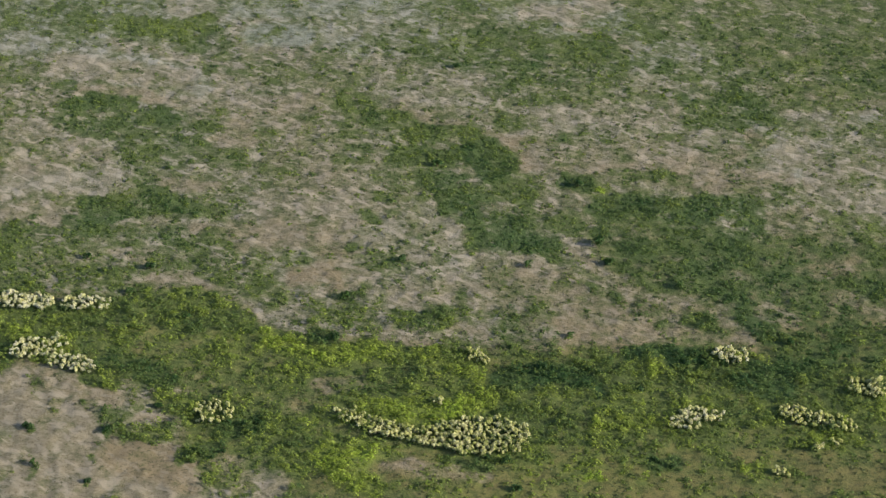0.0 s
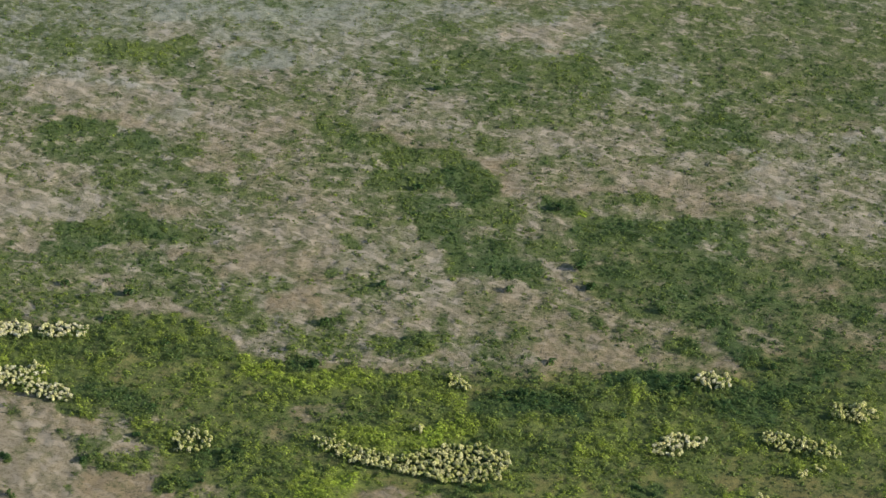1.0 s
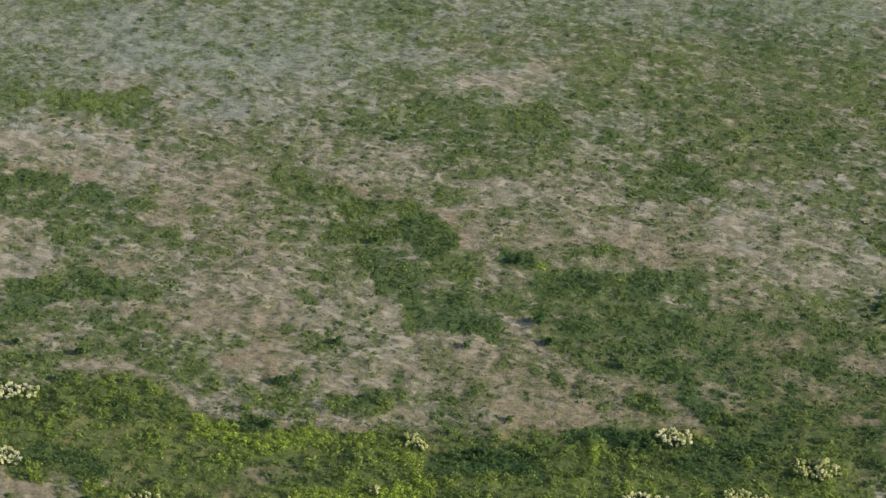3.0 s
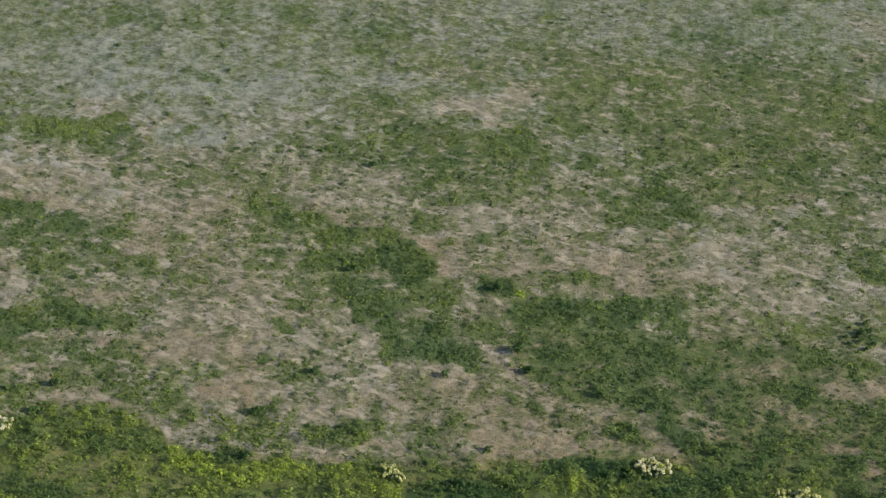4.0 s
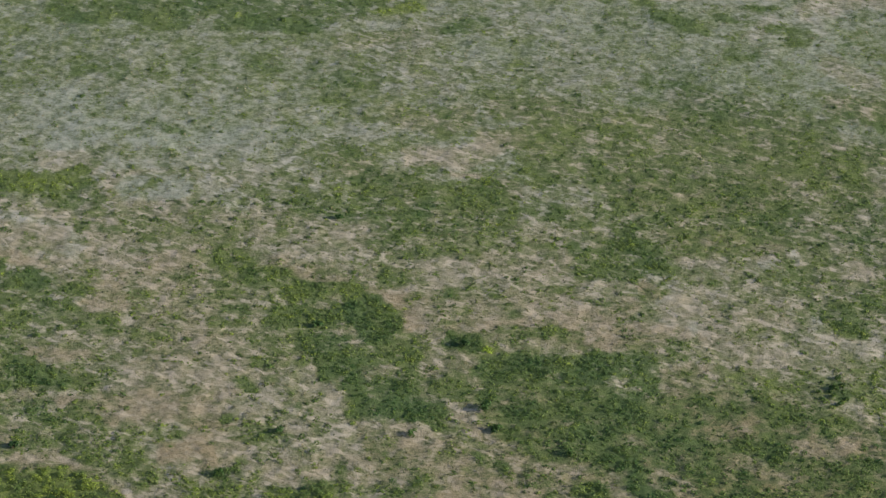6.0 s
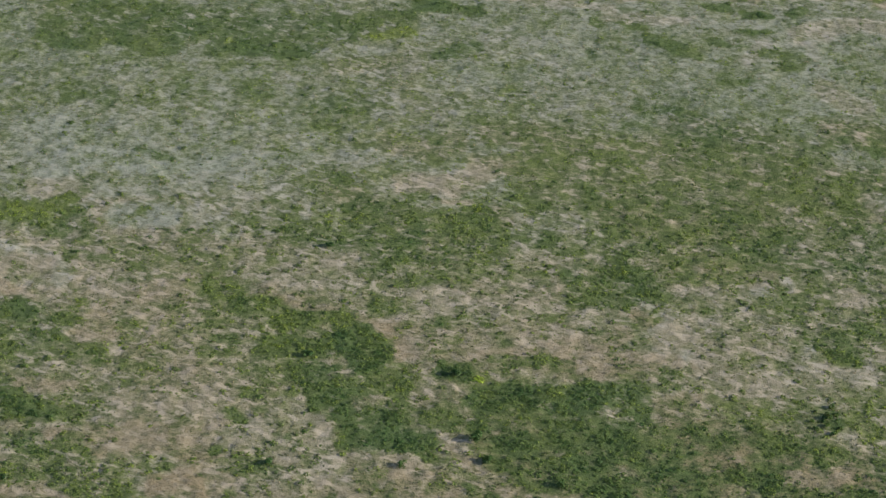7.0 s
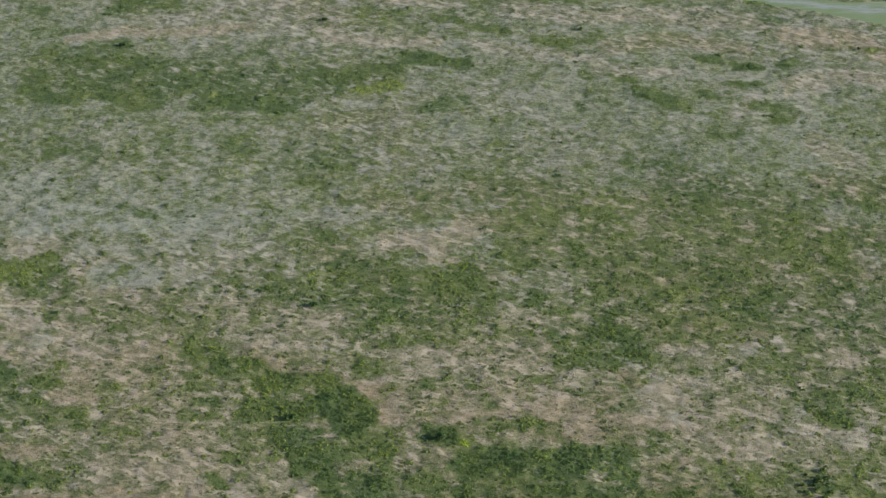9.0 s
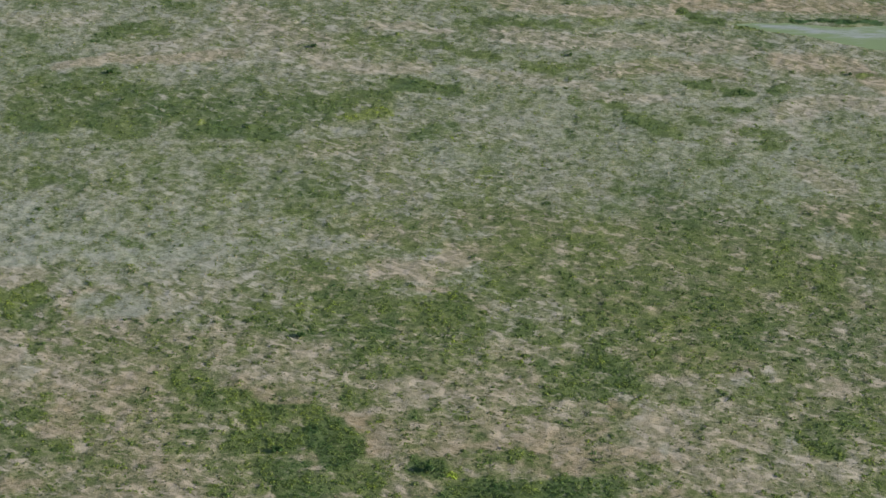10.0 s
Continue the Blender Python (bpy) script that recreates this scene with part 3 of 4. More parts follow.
swathe([(-69.4, 390.7), (-63.6, 388.3)], 1.3, 0.85, tone=0.35, soil=-0.2)
swathe([(-58.6, 393.0), (-52.7, 389.7)], 1.6, 0.9, tone=0.2, soil=-0.3)
swathe([(-53.3, 385.1), (-47.6, 382.7)], 1.5, 0.85, tone=0.5, soil=-0.2)
swathe([(-39.3, 387.5), (-30.6, 389.7)], 2.2, 0.66, tone=0.44, soil=-0.3)
swathe([(-35.0, 404.4), (-28.0, 400.9), (-20.1, 399.4)], 2.3, 0.85, tone=0.64, soil=-0.3)
swathe([(-24.9, 405.8), (-21.5, 405.0)], 1.8, 0.8, tone=0.25, soil=-0.3)
swathe([(-17.8, 399.5), (-11.1, 400.8)], 1.8, 0.9, tone=0.68, soil=-0.3)
swathe([(-9.9, 398.9), (-1.0, 400.3)], 2.0, 0.95, tone=0.6, soil=-0.3)
swathe([(0.2, 396.6), (8.0, 395.1)], 1.8, 0.9, tone=0.58, soil=-0.3)
swathe([(-24.0, 390.0), (-15.2, 391.3)], 1.5, 0.3, tone=0.4, soil=0.1)
swathe([(-14.0, 387.8), (-8.5, 388.9)], 1.8, 0.6, tone=0.3, soil=-0.2)
swathe([(2.5, 389.4), (10.2, 389.8)], 2.0, 0.85, tone=0.5, soil=-0.4)
swathe([(-13.8, 383.3), (-6.1, 381.0), (2.6, 382.3)], 2.2, 0.9, tone=0.72, soil=-0.3)
swathe([(5.9, 384.2), (9.1, 385.2)], 1.5, 0.9, tone=0.72, soil=-0.3)
swathe([(13.5, 384.5), (24.5, 384.1)], 2.2, 0.8, tone=0.4, soil=-0.5)
swathe([(12.5, 394.4), (20.3, 393.8), (30.3, 393.4)], 2.4, 0.95, tone=0.08, soil=-0.6)
swathe([(20.2, 389.3), (29.0, 389.7)], 1.3, 0.9, tone=0.55, soil=-0.5)
swathe([(11.4, 404.6), (21.6, 403.2)], 1.6, 0.55, tone=0.3)
swathe([(38.5, 403.0), (45.3, 404.3), (50.9, 402.6)], 1.6, 1, tone=0.05, soil=-0.6)
swathe([(45.1, 400.5), (51.9, 400.8)], 1.3, 0.95, tone=0.02, soil=-0.6)
swathe([(47.0, 395.0), (54.9, 395.4), (59.5, 397.4)], 1.8, 0.95, tone=0.3, soil=-0.5)
swathe([(31.5, 397.1), (39.3, 396.5)], 2.0, 0.8, tone=0.35, soil=-0.5)
swathe([(35.6, 389.1), (44.5, 390.4)], 2.2, 0.7, tone=0.45, soil=-0.5)
swathe([(59.2, 393.8), (67.9, 392.3)], 2.4, 0.95, tone=0.06, soil=-0.6)
swathe([(63.0, 399.5), (69.6, 397.9)], 1.6, 0.9, tone=0.1, soil=-0.5)
swathe([(71.9, 398.0), (76.9, 392.7), (77.6, 389.1)], 2.0, 0.9, tone=0.25, soil=-0.5)
swathe([(68.8, 401.6), (74.3, 400.0)], 1.8, 0.8, tone=0.12, soil=-0.4)
swathe([(44.3, 385.9), (52.1, 388.0)], 1.3, 0.9, tone=0.6, soil=-0.4)
swathe([(30.9, 380.0), (40.7, 381.3)], 1.7, 0.85, tone=0.55, soil=-0.5)
swathe([(53.7, 379.3), (52.2, 374.0)], 2.2, 0.85, tone=0.4, soil=-0.5)
swathe([(59.4, 383.0), (65.0, 385.0)], 2.0, 0.8, tone=0.35, soil=-0.5)
swathe([(79.2, 383.9), (85.1, 387.7)], 2.0, 0.9, tone=0.4, soil=-0.5)
swathe([(72.0, 378.3), (80.5, 377.0)], 1.7, 0.9, tone=0.6, soil=-0.5)
swathe([(33.9, 373.2), (39.1, 370.1)], 2.1, 0.8, tone=0.35, soil=-0.5)
swathe([(41.2, 369.3), (45.4, 368.7)], 1.3, 0.9, tone=0.15, soil=-0.6)
swathe([(58.1, 367.5), (61.3, 368.0)], 0.9, 0.9, tone=0.6, soil=-0.3)
swathe([(-40.4, 375.2), (-34.1, 377.2)], 1.9, 0.9, tone=0.2, soil=-0.3)
swathe([(-34.7, 370.3), (-29.4, 372.2), (-25.3, 374.1)], 1.9, 0.9, tone=0.42, soil=-0.3)
swathe([(-30.1, 366.3), (-25.8, 365.6)], 1.5, 0.95, tone=0.48, soil=-0.3)
swathe([(-60.8, 374.3), (-51.9, 372.1)], 1.7, 0.75, tone=0.4)
swathe([(-62.9, 373.8)], 0.9, 0.95, tone=0.1)
swathe([(-47.1, 366.4), (-41.0, 369.2)], 1.4, 0.9, tone=0.25)
swathe([(-78.0, 374.4)], 1.0, 0.75, tone=0.25)
swathe([(-64.6, 366.4)], 0.7, 0.55, tone=0.3)
swathe([(-75.1, 361.8)], 0.8, 0.5, tone=0.3)
swathe([(-64.7, 359.0)], 0.8, 0.65, tone=0.25)
swathe([(-60.0, 363.3)], 0.7, 0.5, tone=0.3)
swathe([(-42.4, 361.6), (-38.3, 363.4), (-36.0, 360.2)], 2.3, 0.45, tone=0.45, soil=0.1)
swathe([(-21.8, 369.1), (-18.4, 365.9), (-14.2, 367.8)], 2.8, 0.85, tone=0.75, soil=-0.2)
swathe([(-18.2, 361.0), (-11.8, 359.6)], 2.1, 0.8, tone=0.7, soil=-0.2)
swathe([(0.7, 367.6), (10.2, 368.0)], 0.9, 0.85, tone=0.25, soil=-0.3)
swathe([(11.3, 370.6), (19.9, 370.9)], 1.5, 0.8, tone=0.45, soil=-0.4)
swathe([(20.0, 377.8), (28.6, 376.4)], 2.2, 0.8, tone=0.35, soil=-0.5)
swathe([(28.2, 363.8), (30.3, 363.4)], 0.8, 0.9, tone=0.8, soil=-0.3)


def off_line(x, y, line):
    """Distance of places from a line of the plan."""
    best = np.full(len(x), 1e9)
    ends = list(zip(line[:-1], line[1:])) or [(line[0], line[0])]
    for (ax, ay), (bx, by) in ends:
        dx, dy = bx - ax, (by - ay) * DEPTH
        px, py = x - ax, (y - ay) * DEPTH
        f = np.clip((px * dx + py * dy) / max(dx * dx + dy * dy, 1e-6), 0, 1)
        best = np.minimum(best, np.hypot(px - f * dx, py - f * dy))
    return best


def plain(x, y):
    """Cover, tone and soil (0 to 1) at places of the plan."""
    wx = x + 2.4 * (rough(x, y, 9, 1) - 0.5) + 2.0 * (rough(x, y, 3, 3, 2) - 0.5)
    wy = y + 4.2 * (rough(x, y, 9, 4) - 0.5) + 3.5 * (rough(x, y, 3, 6, 2) - 0.5)
    # northward, thinner cover and ashier soil put distance haze into the ground colour
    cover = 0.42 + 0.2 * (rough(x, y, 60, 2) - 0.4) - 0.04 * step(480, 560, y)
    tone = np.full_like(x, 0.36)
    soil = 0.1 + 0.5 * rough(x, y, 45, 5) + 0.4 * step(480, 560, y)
    order = np.argsort(wy)
    north = wy[order]
    for line, half, c, t, s in SWATHES:
        reach = 1.3 * half
        low, high = line.min(0), line.max(0)
        first, last = np.searchsorted(north, [low[1] - reach / DEPTH, high[1] + reach / DEPTH])
        near = order[first:last]
        near = near[(wx[near] > low[0] - reach) & (wx[near] < high[0] + reach)]
        if not len(near):
            continue
        w = 0.92 * step(1.3, 0.6, off_line(wx[near], wy[near], line) / half)
        cover[near] += (c - cover[near]) * w
        if t is not None:
            tone[near] += (t - tone[near]) * w
        if s is not None:
            soil[near] += (s - soil[near]) * w
    far = step(530, 640, y)
    return 0.45 + np.where(cover > 0.45, 1.08, 1.25) * (cover - 0.45), tone - 0.02 * far + 0.25 * (rough(x, y * 0.7, 7, 3, 3) - 0.5), soil


def mottled(x, y, cover):
    """The cover broken into hummocks and gaps."""
    fine = step(320, 345, y) * step(730, 705, y)
    smooth = step(420, 460, y)
    # weaker mottling northward, contrast lowered in place of haze
    calm = 1 - 0.35 * step(500, 580, y)
    return cover + 0.03 + calm * (0.75 * (rough(x, y, 5, 0, 4) - 0.5) + 0.45 * (rough(x, y, 3.2, 2, 2) - 0.5)) + (0.42 - 0.12 * smooth) * calm * fine * (rough(x, y, 2.0, 6, 2) - 0.5)


def height(x, y):
    z = 1.2 * (rough(x, y, 70, 3, 2) - 0.5) + 0.45 * (rough(x, y, 6, 1, 3) - 0.5) + (0.28 - 0.1 * step(420, 460, y)) * (wander(x, y, 1.9, 5) - 0.5) * step(320, 345, y) * step(730, 705, y) + 0.1 * (wander(x, y, 1.05, 7) - 0.5)
    return z - 0.7 * step(1.25, 0.7, np.hypot(*stream_place(x, y)))


def stream_place(x, y):
    """Place in the stream's bed: 1 at its banks, seen along and across."""
    along = (x - 119) * math.cos(radians(-12)) + (y - 670.5) * math.sin(radians(-12))
    across = (y - 670.5) * math.cos(radians(-12)) - (x - 119) * math.sin(radians(-12))
    mid = 0.5 * np.sin(along / 6) + 1.5 * (rough(x, y, 5, 2, 3) - 0.5) + 4 * step(60, 400, along)
    half = 0.8 + 6.6 * np.clip(along / 40, 0, 1) + 0.4 * np.sin(along / 5)
    far = np.where(along < 0, -along / 3, 0)
    return far, (across - mid) / half


# ---- materials ----
def material(name):
    m = bpy.data.materials.new(name)
    m.use_nodes = True
    return m, m.node_tree.nodes, m.node_tree.links, m.node_tree.nodes["Principled BSDF"]


def node(nodes, kind, **values):
    n = nodes.new(kind)
    for key, value in values.items():
        n.inputs[key].default_value = value
    return n


def noise_at(nodes, links, where, scale, detail=4.0, rough_=0.6):
    n = node(nodes, "ShaderNodeTexNoise", Scale=scale, Detail=detail, Roughness=rough_)
    links.new(where, n.inputs["Vector"])
    return n.outputs["Fac"]


def mixed(nodes, links, fac, a, b):
    """A mix of two colours; fac, a and b are sockets or values."""
    n = nodes.new("ShaderNodeMix")
    n.data_type = "RGBA"
    for socket, value in ((n.inputs[0], fac), (n.inputs[6], a), (n.inputs[7], b)):
        if isinstance(value, bpy.types.NodeSocket):
            links.new(value, socket)
        elif isinstance(value, float):
            socket.default_value = value
        else:
            socket.default_value = (*value, 1)
    return n.outputs[2]


def ranged(nodes, links, value, a, b, low=0.0, high=1.0):
    n = node(nodes, "ShaderNodeMapRange")
    n.interpolation_type = "SMOOTHSTEP"
    links.new(value, n.inputs["Value"])
    n.inputs["From Min"].default_value, n.inputs["From Max"].default_value = a, b
    n.inputs["To Min"].default_value, n.inputs["To Max"].default_value = low, high
    return n.outputs["Result"]


def sums(nodes, links, op, a, b):
    n = nodes.new("ShaderNodeMath")
    n.operation = op
    for socket, value in ((n.inputs[0], a), (n.inputs[1], b)):
        if isinstance(value, float):
            socket.default_value = value
        else:
            links.new(value, socket)
    return n.outputs[0]


def attribute(nodes, name):
    n = nodes.new("ShaderNodeAttribute")
    n.attribute_name = name
    return n.outputs["Fac"]


def ramped(nodes, links, value, stops):
    """A colour that runs over the stops (value, colour) by a socket."""
    ramp = nodes.new("ShaderNodeValToRGB")
    while len(ramp.color_ramp.elements) < len(stops):
        ramp.color_ramp.elements.new(0.5)
    for e, (at, colour) in zip(ramp.color_ramp.elements, stops):
        e.position, e.color = at, (*colour, 1)
    links.new(value, ramp.inputs["Fac"])
    return ramp.outputs["Color"]


def ground_material():
    m, nodes, links, bsdf = material("soil_and_short_grass")
    spread = node(nodes, "ShaderNodeMapping", Scale=(0.9, 1.0, 1.0))
    links.new(nodes.new("ShaderNodeTexCoord").outputs["Object"], spread.inputs["Vector"])
    where = spread.outputs["Vector"]
    cover, tone, soil = (attribute(nodes, n) for n in ("cover", "tone", "soil"))
    lumps = ranged(nodes, links, noise_at(nodes, links, where, 0.42, 4, 0.6), 0.32, 0.68)
    tufts = ranged(nodes, links, noise_at(nodes, links, where, 1.1, 4, 0.65), 0.33, 0.67)
    grain = ranged(nodes, links, noise_at(nodes, links, where, 3.2, 3, 0.6), 0.32, 0.68)
    specks = noise_at(nodes, links, where, 7.0, 3, 0.7)
    lean = node(nodes, "ShaderNodeMapping", Rotation=(0, 0, radians(-32)), Scale=(3.8, 2.1, 1.0))
    lean.vector_type = "TEXTURE"
    links.new(nodes.new("ShaderNodeTexCoord").outputs["Object"], lean.inputs["Vector"])
    trails = node(nodes, "ShaderNodeTexNoise", Scale=1.0, Detail=2.0, Roughness=0.5, Distortion=0.7)
    links.new(lean.outputs["Vector"], trails.inputs["Vector"])
    trails = ranged(nodes, links, trails.outputs["Fac"], 0.46, 0.68)
    # the grey-blue end of the ramp is haze painted as ground colour
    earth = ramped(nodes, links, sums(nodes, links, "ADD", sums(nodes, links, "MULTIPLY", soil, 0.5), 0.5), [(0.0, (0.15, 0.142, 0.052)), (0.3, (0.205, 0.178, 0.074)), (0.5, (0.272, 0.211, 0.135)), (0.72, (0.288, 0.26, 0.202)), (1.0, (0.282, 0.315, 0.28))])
    dark = mixed(nodes, links, 0.28, earth, (0.1, 0.105, 0.055))
    litter = sums(nodes, links, "ADD", sums(nodes, links, "MULTIPLY", grain, 0.22), sums(nodes, links, "ADD", sums(nodes, links, "MULTIPLY", tufts, 0.4), sums(nodes, links, "MULTIPLY", lumps, 0.38)))
    earth = mixed(nodes, links, ranged(nodes, links, litter, 0.15, 0.7), dark, earth)
    pits = ranged(nodes, links, noise_at(nodes, links, where, 1.7, 1, 0.5), 0.55, 0.64)
    earth = mixed(nodes, links, sums(nodes, links, "MULTIPLY", pits, ranged(nodes, links, soil, 0.6, -0.02, 0.12, 0.6)), earth, (0.085, 0.08, 0.05))
    straw = mixed(nodes, links, specks, (0.37, 0.325, 0.235), (0.45, 0.405, 0.31))
    pale = sums(nodes, links, "MULTIPLY", lumps, sums(nodes, links, "ADD", tufts, sums(nodes, links, "MULTIPLY", grain, 0.25)))
    moist = ranged(nodes, links, soil, -0.4, 0.0)
    pale = sums(nodes, links, "MULTIPLY", pale, moist)
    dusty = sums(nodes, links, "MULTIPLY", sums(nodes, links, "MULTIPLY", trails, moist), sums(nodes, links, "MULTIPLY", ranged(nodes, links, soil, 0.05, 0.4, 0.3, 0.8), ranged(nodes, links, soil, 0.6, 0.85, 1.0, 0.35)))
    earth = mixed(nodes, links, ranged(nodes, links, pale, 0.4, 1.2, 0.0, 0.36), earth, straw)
    # streaks turn from beige to grey-blue with soil: haze put into their colour
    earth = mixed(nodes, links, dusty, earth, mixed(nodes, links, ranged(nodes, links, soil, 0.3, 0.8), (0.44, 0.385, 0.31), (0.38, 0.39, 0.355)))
    grass = ramped(nodes, links, tone, [(0.0, (0.035, 0.09, 0.03)), (0.33, (0.108, 0.146, 0.047)), (0.6, (0.165, 0.21, 0.05)), (1.0, (0.24, 0.34, 0.048))])
    weeds = mixed(nodes, links, 0.48, grass, (0.035, 0.052, 0.024))
    grass = mixed(nodes, links, ranged(nodes, links, litter, 0.25, 0.75), weeds, grass)
    level = sums(nodes, links, "ADD", cover, sums(nodes, links, "MULTIPLY", sums(nodes, links, "SUBTRACT", grain, 0.5), -0.12))
    level = sums(nodes, links, "ADD", level, sums(nodes, links, "MULTIPLY", sums(nodes, links, "SUBTRACT", tufts, 0.5), -0.2))
    level = sums(nodes, links, "ADD", level, sums(nodes, links, "MULTIPLY", sums(nodes, links, "SUBTRACT", lumps, 0.5), -0.3))
    level = sums(nodes, links, "SUBTRACT", level, sums(nodes, links, "MULTIPLY", dusty, 0.4))
    links.new(mixed(nodes, links, ranged(nodes, links, level, -0.15, 0.8, 0.1, 0.97), earth, grass), bsdf.inputs["Base Color"])
    bsdf.inputs["Roughness"].default_value = 0.95
    bsdf.inputs["Specular IOR Level"].default_value = 0.15
    bump = node(nodes, "ShaderNodeBump", Strength=0.3, Distance=0.2)
    links.new(sums(nodes, links, "ADD", grain, sums(nodes, links, "MULTIPLY", specks, 0.5)), bump.inputs["Height"])
    links.new(bump.outputs["Normal"], bsdf.inputs["Normal"])
    return m


def leaf_material(name, stops, shine=0.55, through_light=0.25):
    """Leaves whose colour runs over the stops by the mesh's tone, with a grain of its own."""
    m, nodes, links, bsdf = material(name)
    where = nodes.new("ShaderNodeTexCoord").outputs["Object"]
    grain = noise_at(nodes, links, where, 2.2, 3)
    tone = sums(nodes, links, "ADD", attribute(nodes, "tone"), sums(nodes, links, "MULTIPLY", sums(nodes, links, "SUBTRACT", grain, 0.5), 0.25))
    colour = ramped(nodes, links, tone, stops)
    links.new(colour, bsdf.inputs["Base Color"])
    bsdf.inputs["Roughness"].default_value = shine
    bsdf.inputs["Specular IOR Level"].default_value = 0.25
    glow = nodes.new("ShaderNodeBsdfTranslucent")
    links.new(colour, glow.inputs["Color"])
    mix = node(nodes, "ShaderNodeMixShader", Fac=through_light)
    links.new(bsdf.outputs[0], mix.inputs[1])
    links.new(glow.outputs[0], mix.inputs[2])
    links.new(mix.outputs[0], nodes["Material Output"].inputs["Surface"])
    return m


GROUND = ground_material()
HERB = leaf_material("herb_leaves", [(0.0, (0.04, 0.1, 0.028)), (0.33, (0.127, 0.185, 0.05)), (0.65, (0.27, 0.35, 0.052)), (1.0, (0.36, 0.5, 0.06))], 0.6, 0.3)
DRY = leaf_material("dry_grass_blades", [(0.0, (0.1, 0.125, 0.06)), (0.4, (0.2, 0.2, 0.1)), (0.7, (0.36, 0.31, 0.2)), (1.0, (0.5, 0.46, 0.36))], 0.8, 0.25)
SHRUB = leaf_material("shrub_leaves", [(0.0, (0.025, 0.065, 0.02)), (0.5, (0.06, 0.125, 0.03)), (1.0, (0.14, 0.19, 0.04))])
CREAM = leaf_material("cream_blossom", [(0.0, (0.42, 0.47, 0.12)), (0.5, (0.72, 0.71, 0.34)), (1.0, (0.9, 0.87, 0.7))], 0.8, 0.35)
BARK, _n, _l, _b = material("grey_brown_bark")
_bark_where = _n.new("ShaderNodeTexCoord").outputs["Object"]
_l.new(mixed(_n, _l, noise_at(_n, _l, _bark_where, 14.0), (0.09, 0.065, 0.045), (0.22, 0.17, 0.12)), _b.inputs["Base Color"])
_b.inputs["Roughness"].default_value = 0.9


# ---- mesh tools ----
def mesh_of(name, points, faces, materials, **values):
    """A mesh from arrays: points (n, 3) and faces (m, 3 or 4), with a value per point for each attribute."""
    data = bpy.data.meshes.new(name)
    data.vertices.add(len(points))
    data.vertices.foreach_set("co", np.asarray(points, np.float32).ravel())
    data.loops.add(faces.size)
    data.loops.foreach_set("vertex_index", np.asarray(faces, np.int32).ravel())
    data.polygons.add(len(faces))
    data.polygons.foreach_set("loop_start", np.arange(0, faces.size, faces.shape[1], dtype=np.int32))
    for key, value in values.items():
        layer = data.attributes.new(key, "FLOAT", "POINT")
        layer.data.foreach_set("value", np.asarray(value, np.float32))
    data.materials.append(materials)
    data.update()
    return data


def leaves(dice, centre, radius, tall, count, size, tone, upright=0.3, blades=False, loose=0.4):
    """Leaf quads on domes: arrays of centres (n, 3), radii, heights and tones; count leaves each. Returns points, faces, tones."""
    n = len(centre)
    turn = dice.rand(n, count) * 2 * math.pi
    rise = dice.rand(n, count) ** 0.7
    out = np.sqrt(np.clip(1 - rise ** 2, 0, 1)) * (0.35 + 0.65 * dice.rand(n, count))
    way = np.stack([np.cos(turn) * out, np.sin(turn) * out, rise], -1)
    at = centre[:, None, :] + way * np.stack([radius, radius, tall], -1)[:, None, :]
    facing = way + loose * dice.randn(n, count, 3)
    facing[..., 2] += 0.4 - upright
    facing /= np.linalg.norm(facing, axis=-1, keepdims=True) + 1e-9
    side = np.cross(facing, dice.randn(n, count, 3))
    side /= np.linalg.norm(side, axis=-1, keepdims=True) + 1e-9
    up = np.cross(facing, side)
    s = (size * radius)[:, None, None] * (0.6 + 0.8 * dice.rand(n, count, 1))
    side, up = side * s * 0.62, up * s
    corners = np.stack([at - up, at + side * 0.9 + up * 0.1, at + up, at - side * 0.9 - up * 0.1], 2)
    if blades:
        corners = corners[:, :, [1, 2, 3]]
    ends = corners.shape[2]
    tones = np.repeat((tone[:, None] + 0.08 * dice.randn(n, count))[..., None], ends, -1)
    points = corners.reshape(-1, 3)
    return points, np.arange(len(points)).reshape(-1, ends), tones.ravel()


def part(name, data, parent, label=""):
    ob = new(name, data)
    ob.parent = parent
    return tagged(ob, label)


# ---- the ground: one sheet, fine where the flight passes, coarse to the horizon ----
def graded(low, high, pitch, far):
    inner = np.arange(low, high, pitch)
    steps = np.cumsum(pitch * 1.22 ** np.arange(1, 60))
    steps = steps[steps < far]
    return np.concatenate([low - steps[::-1], inner, inner[-1] + steps])


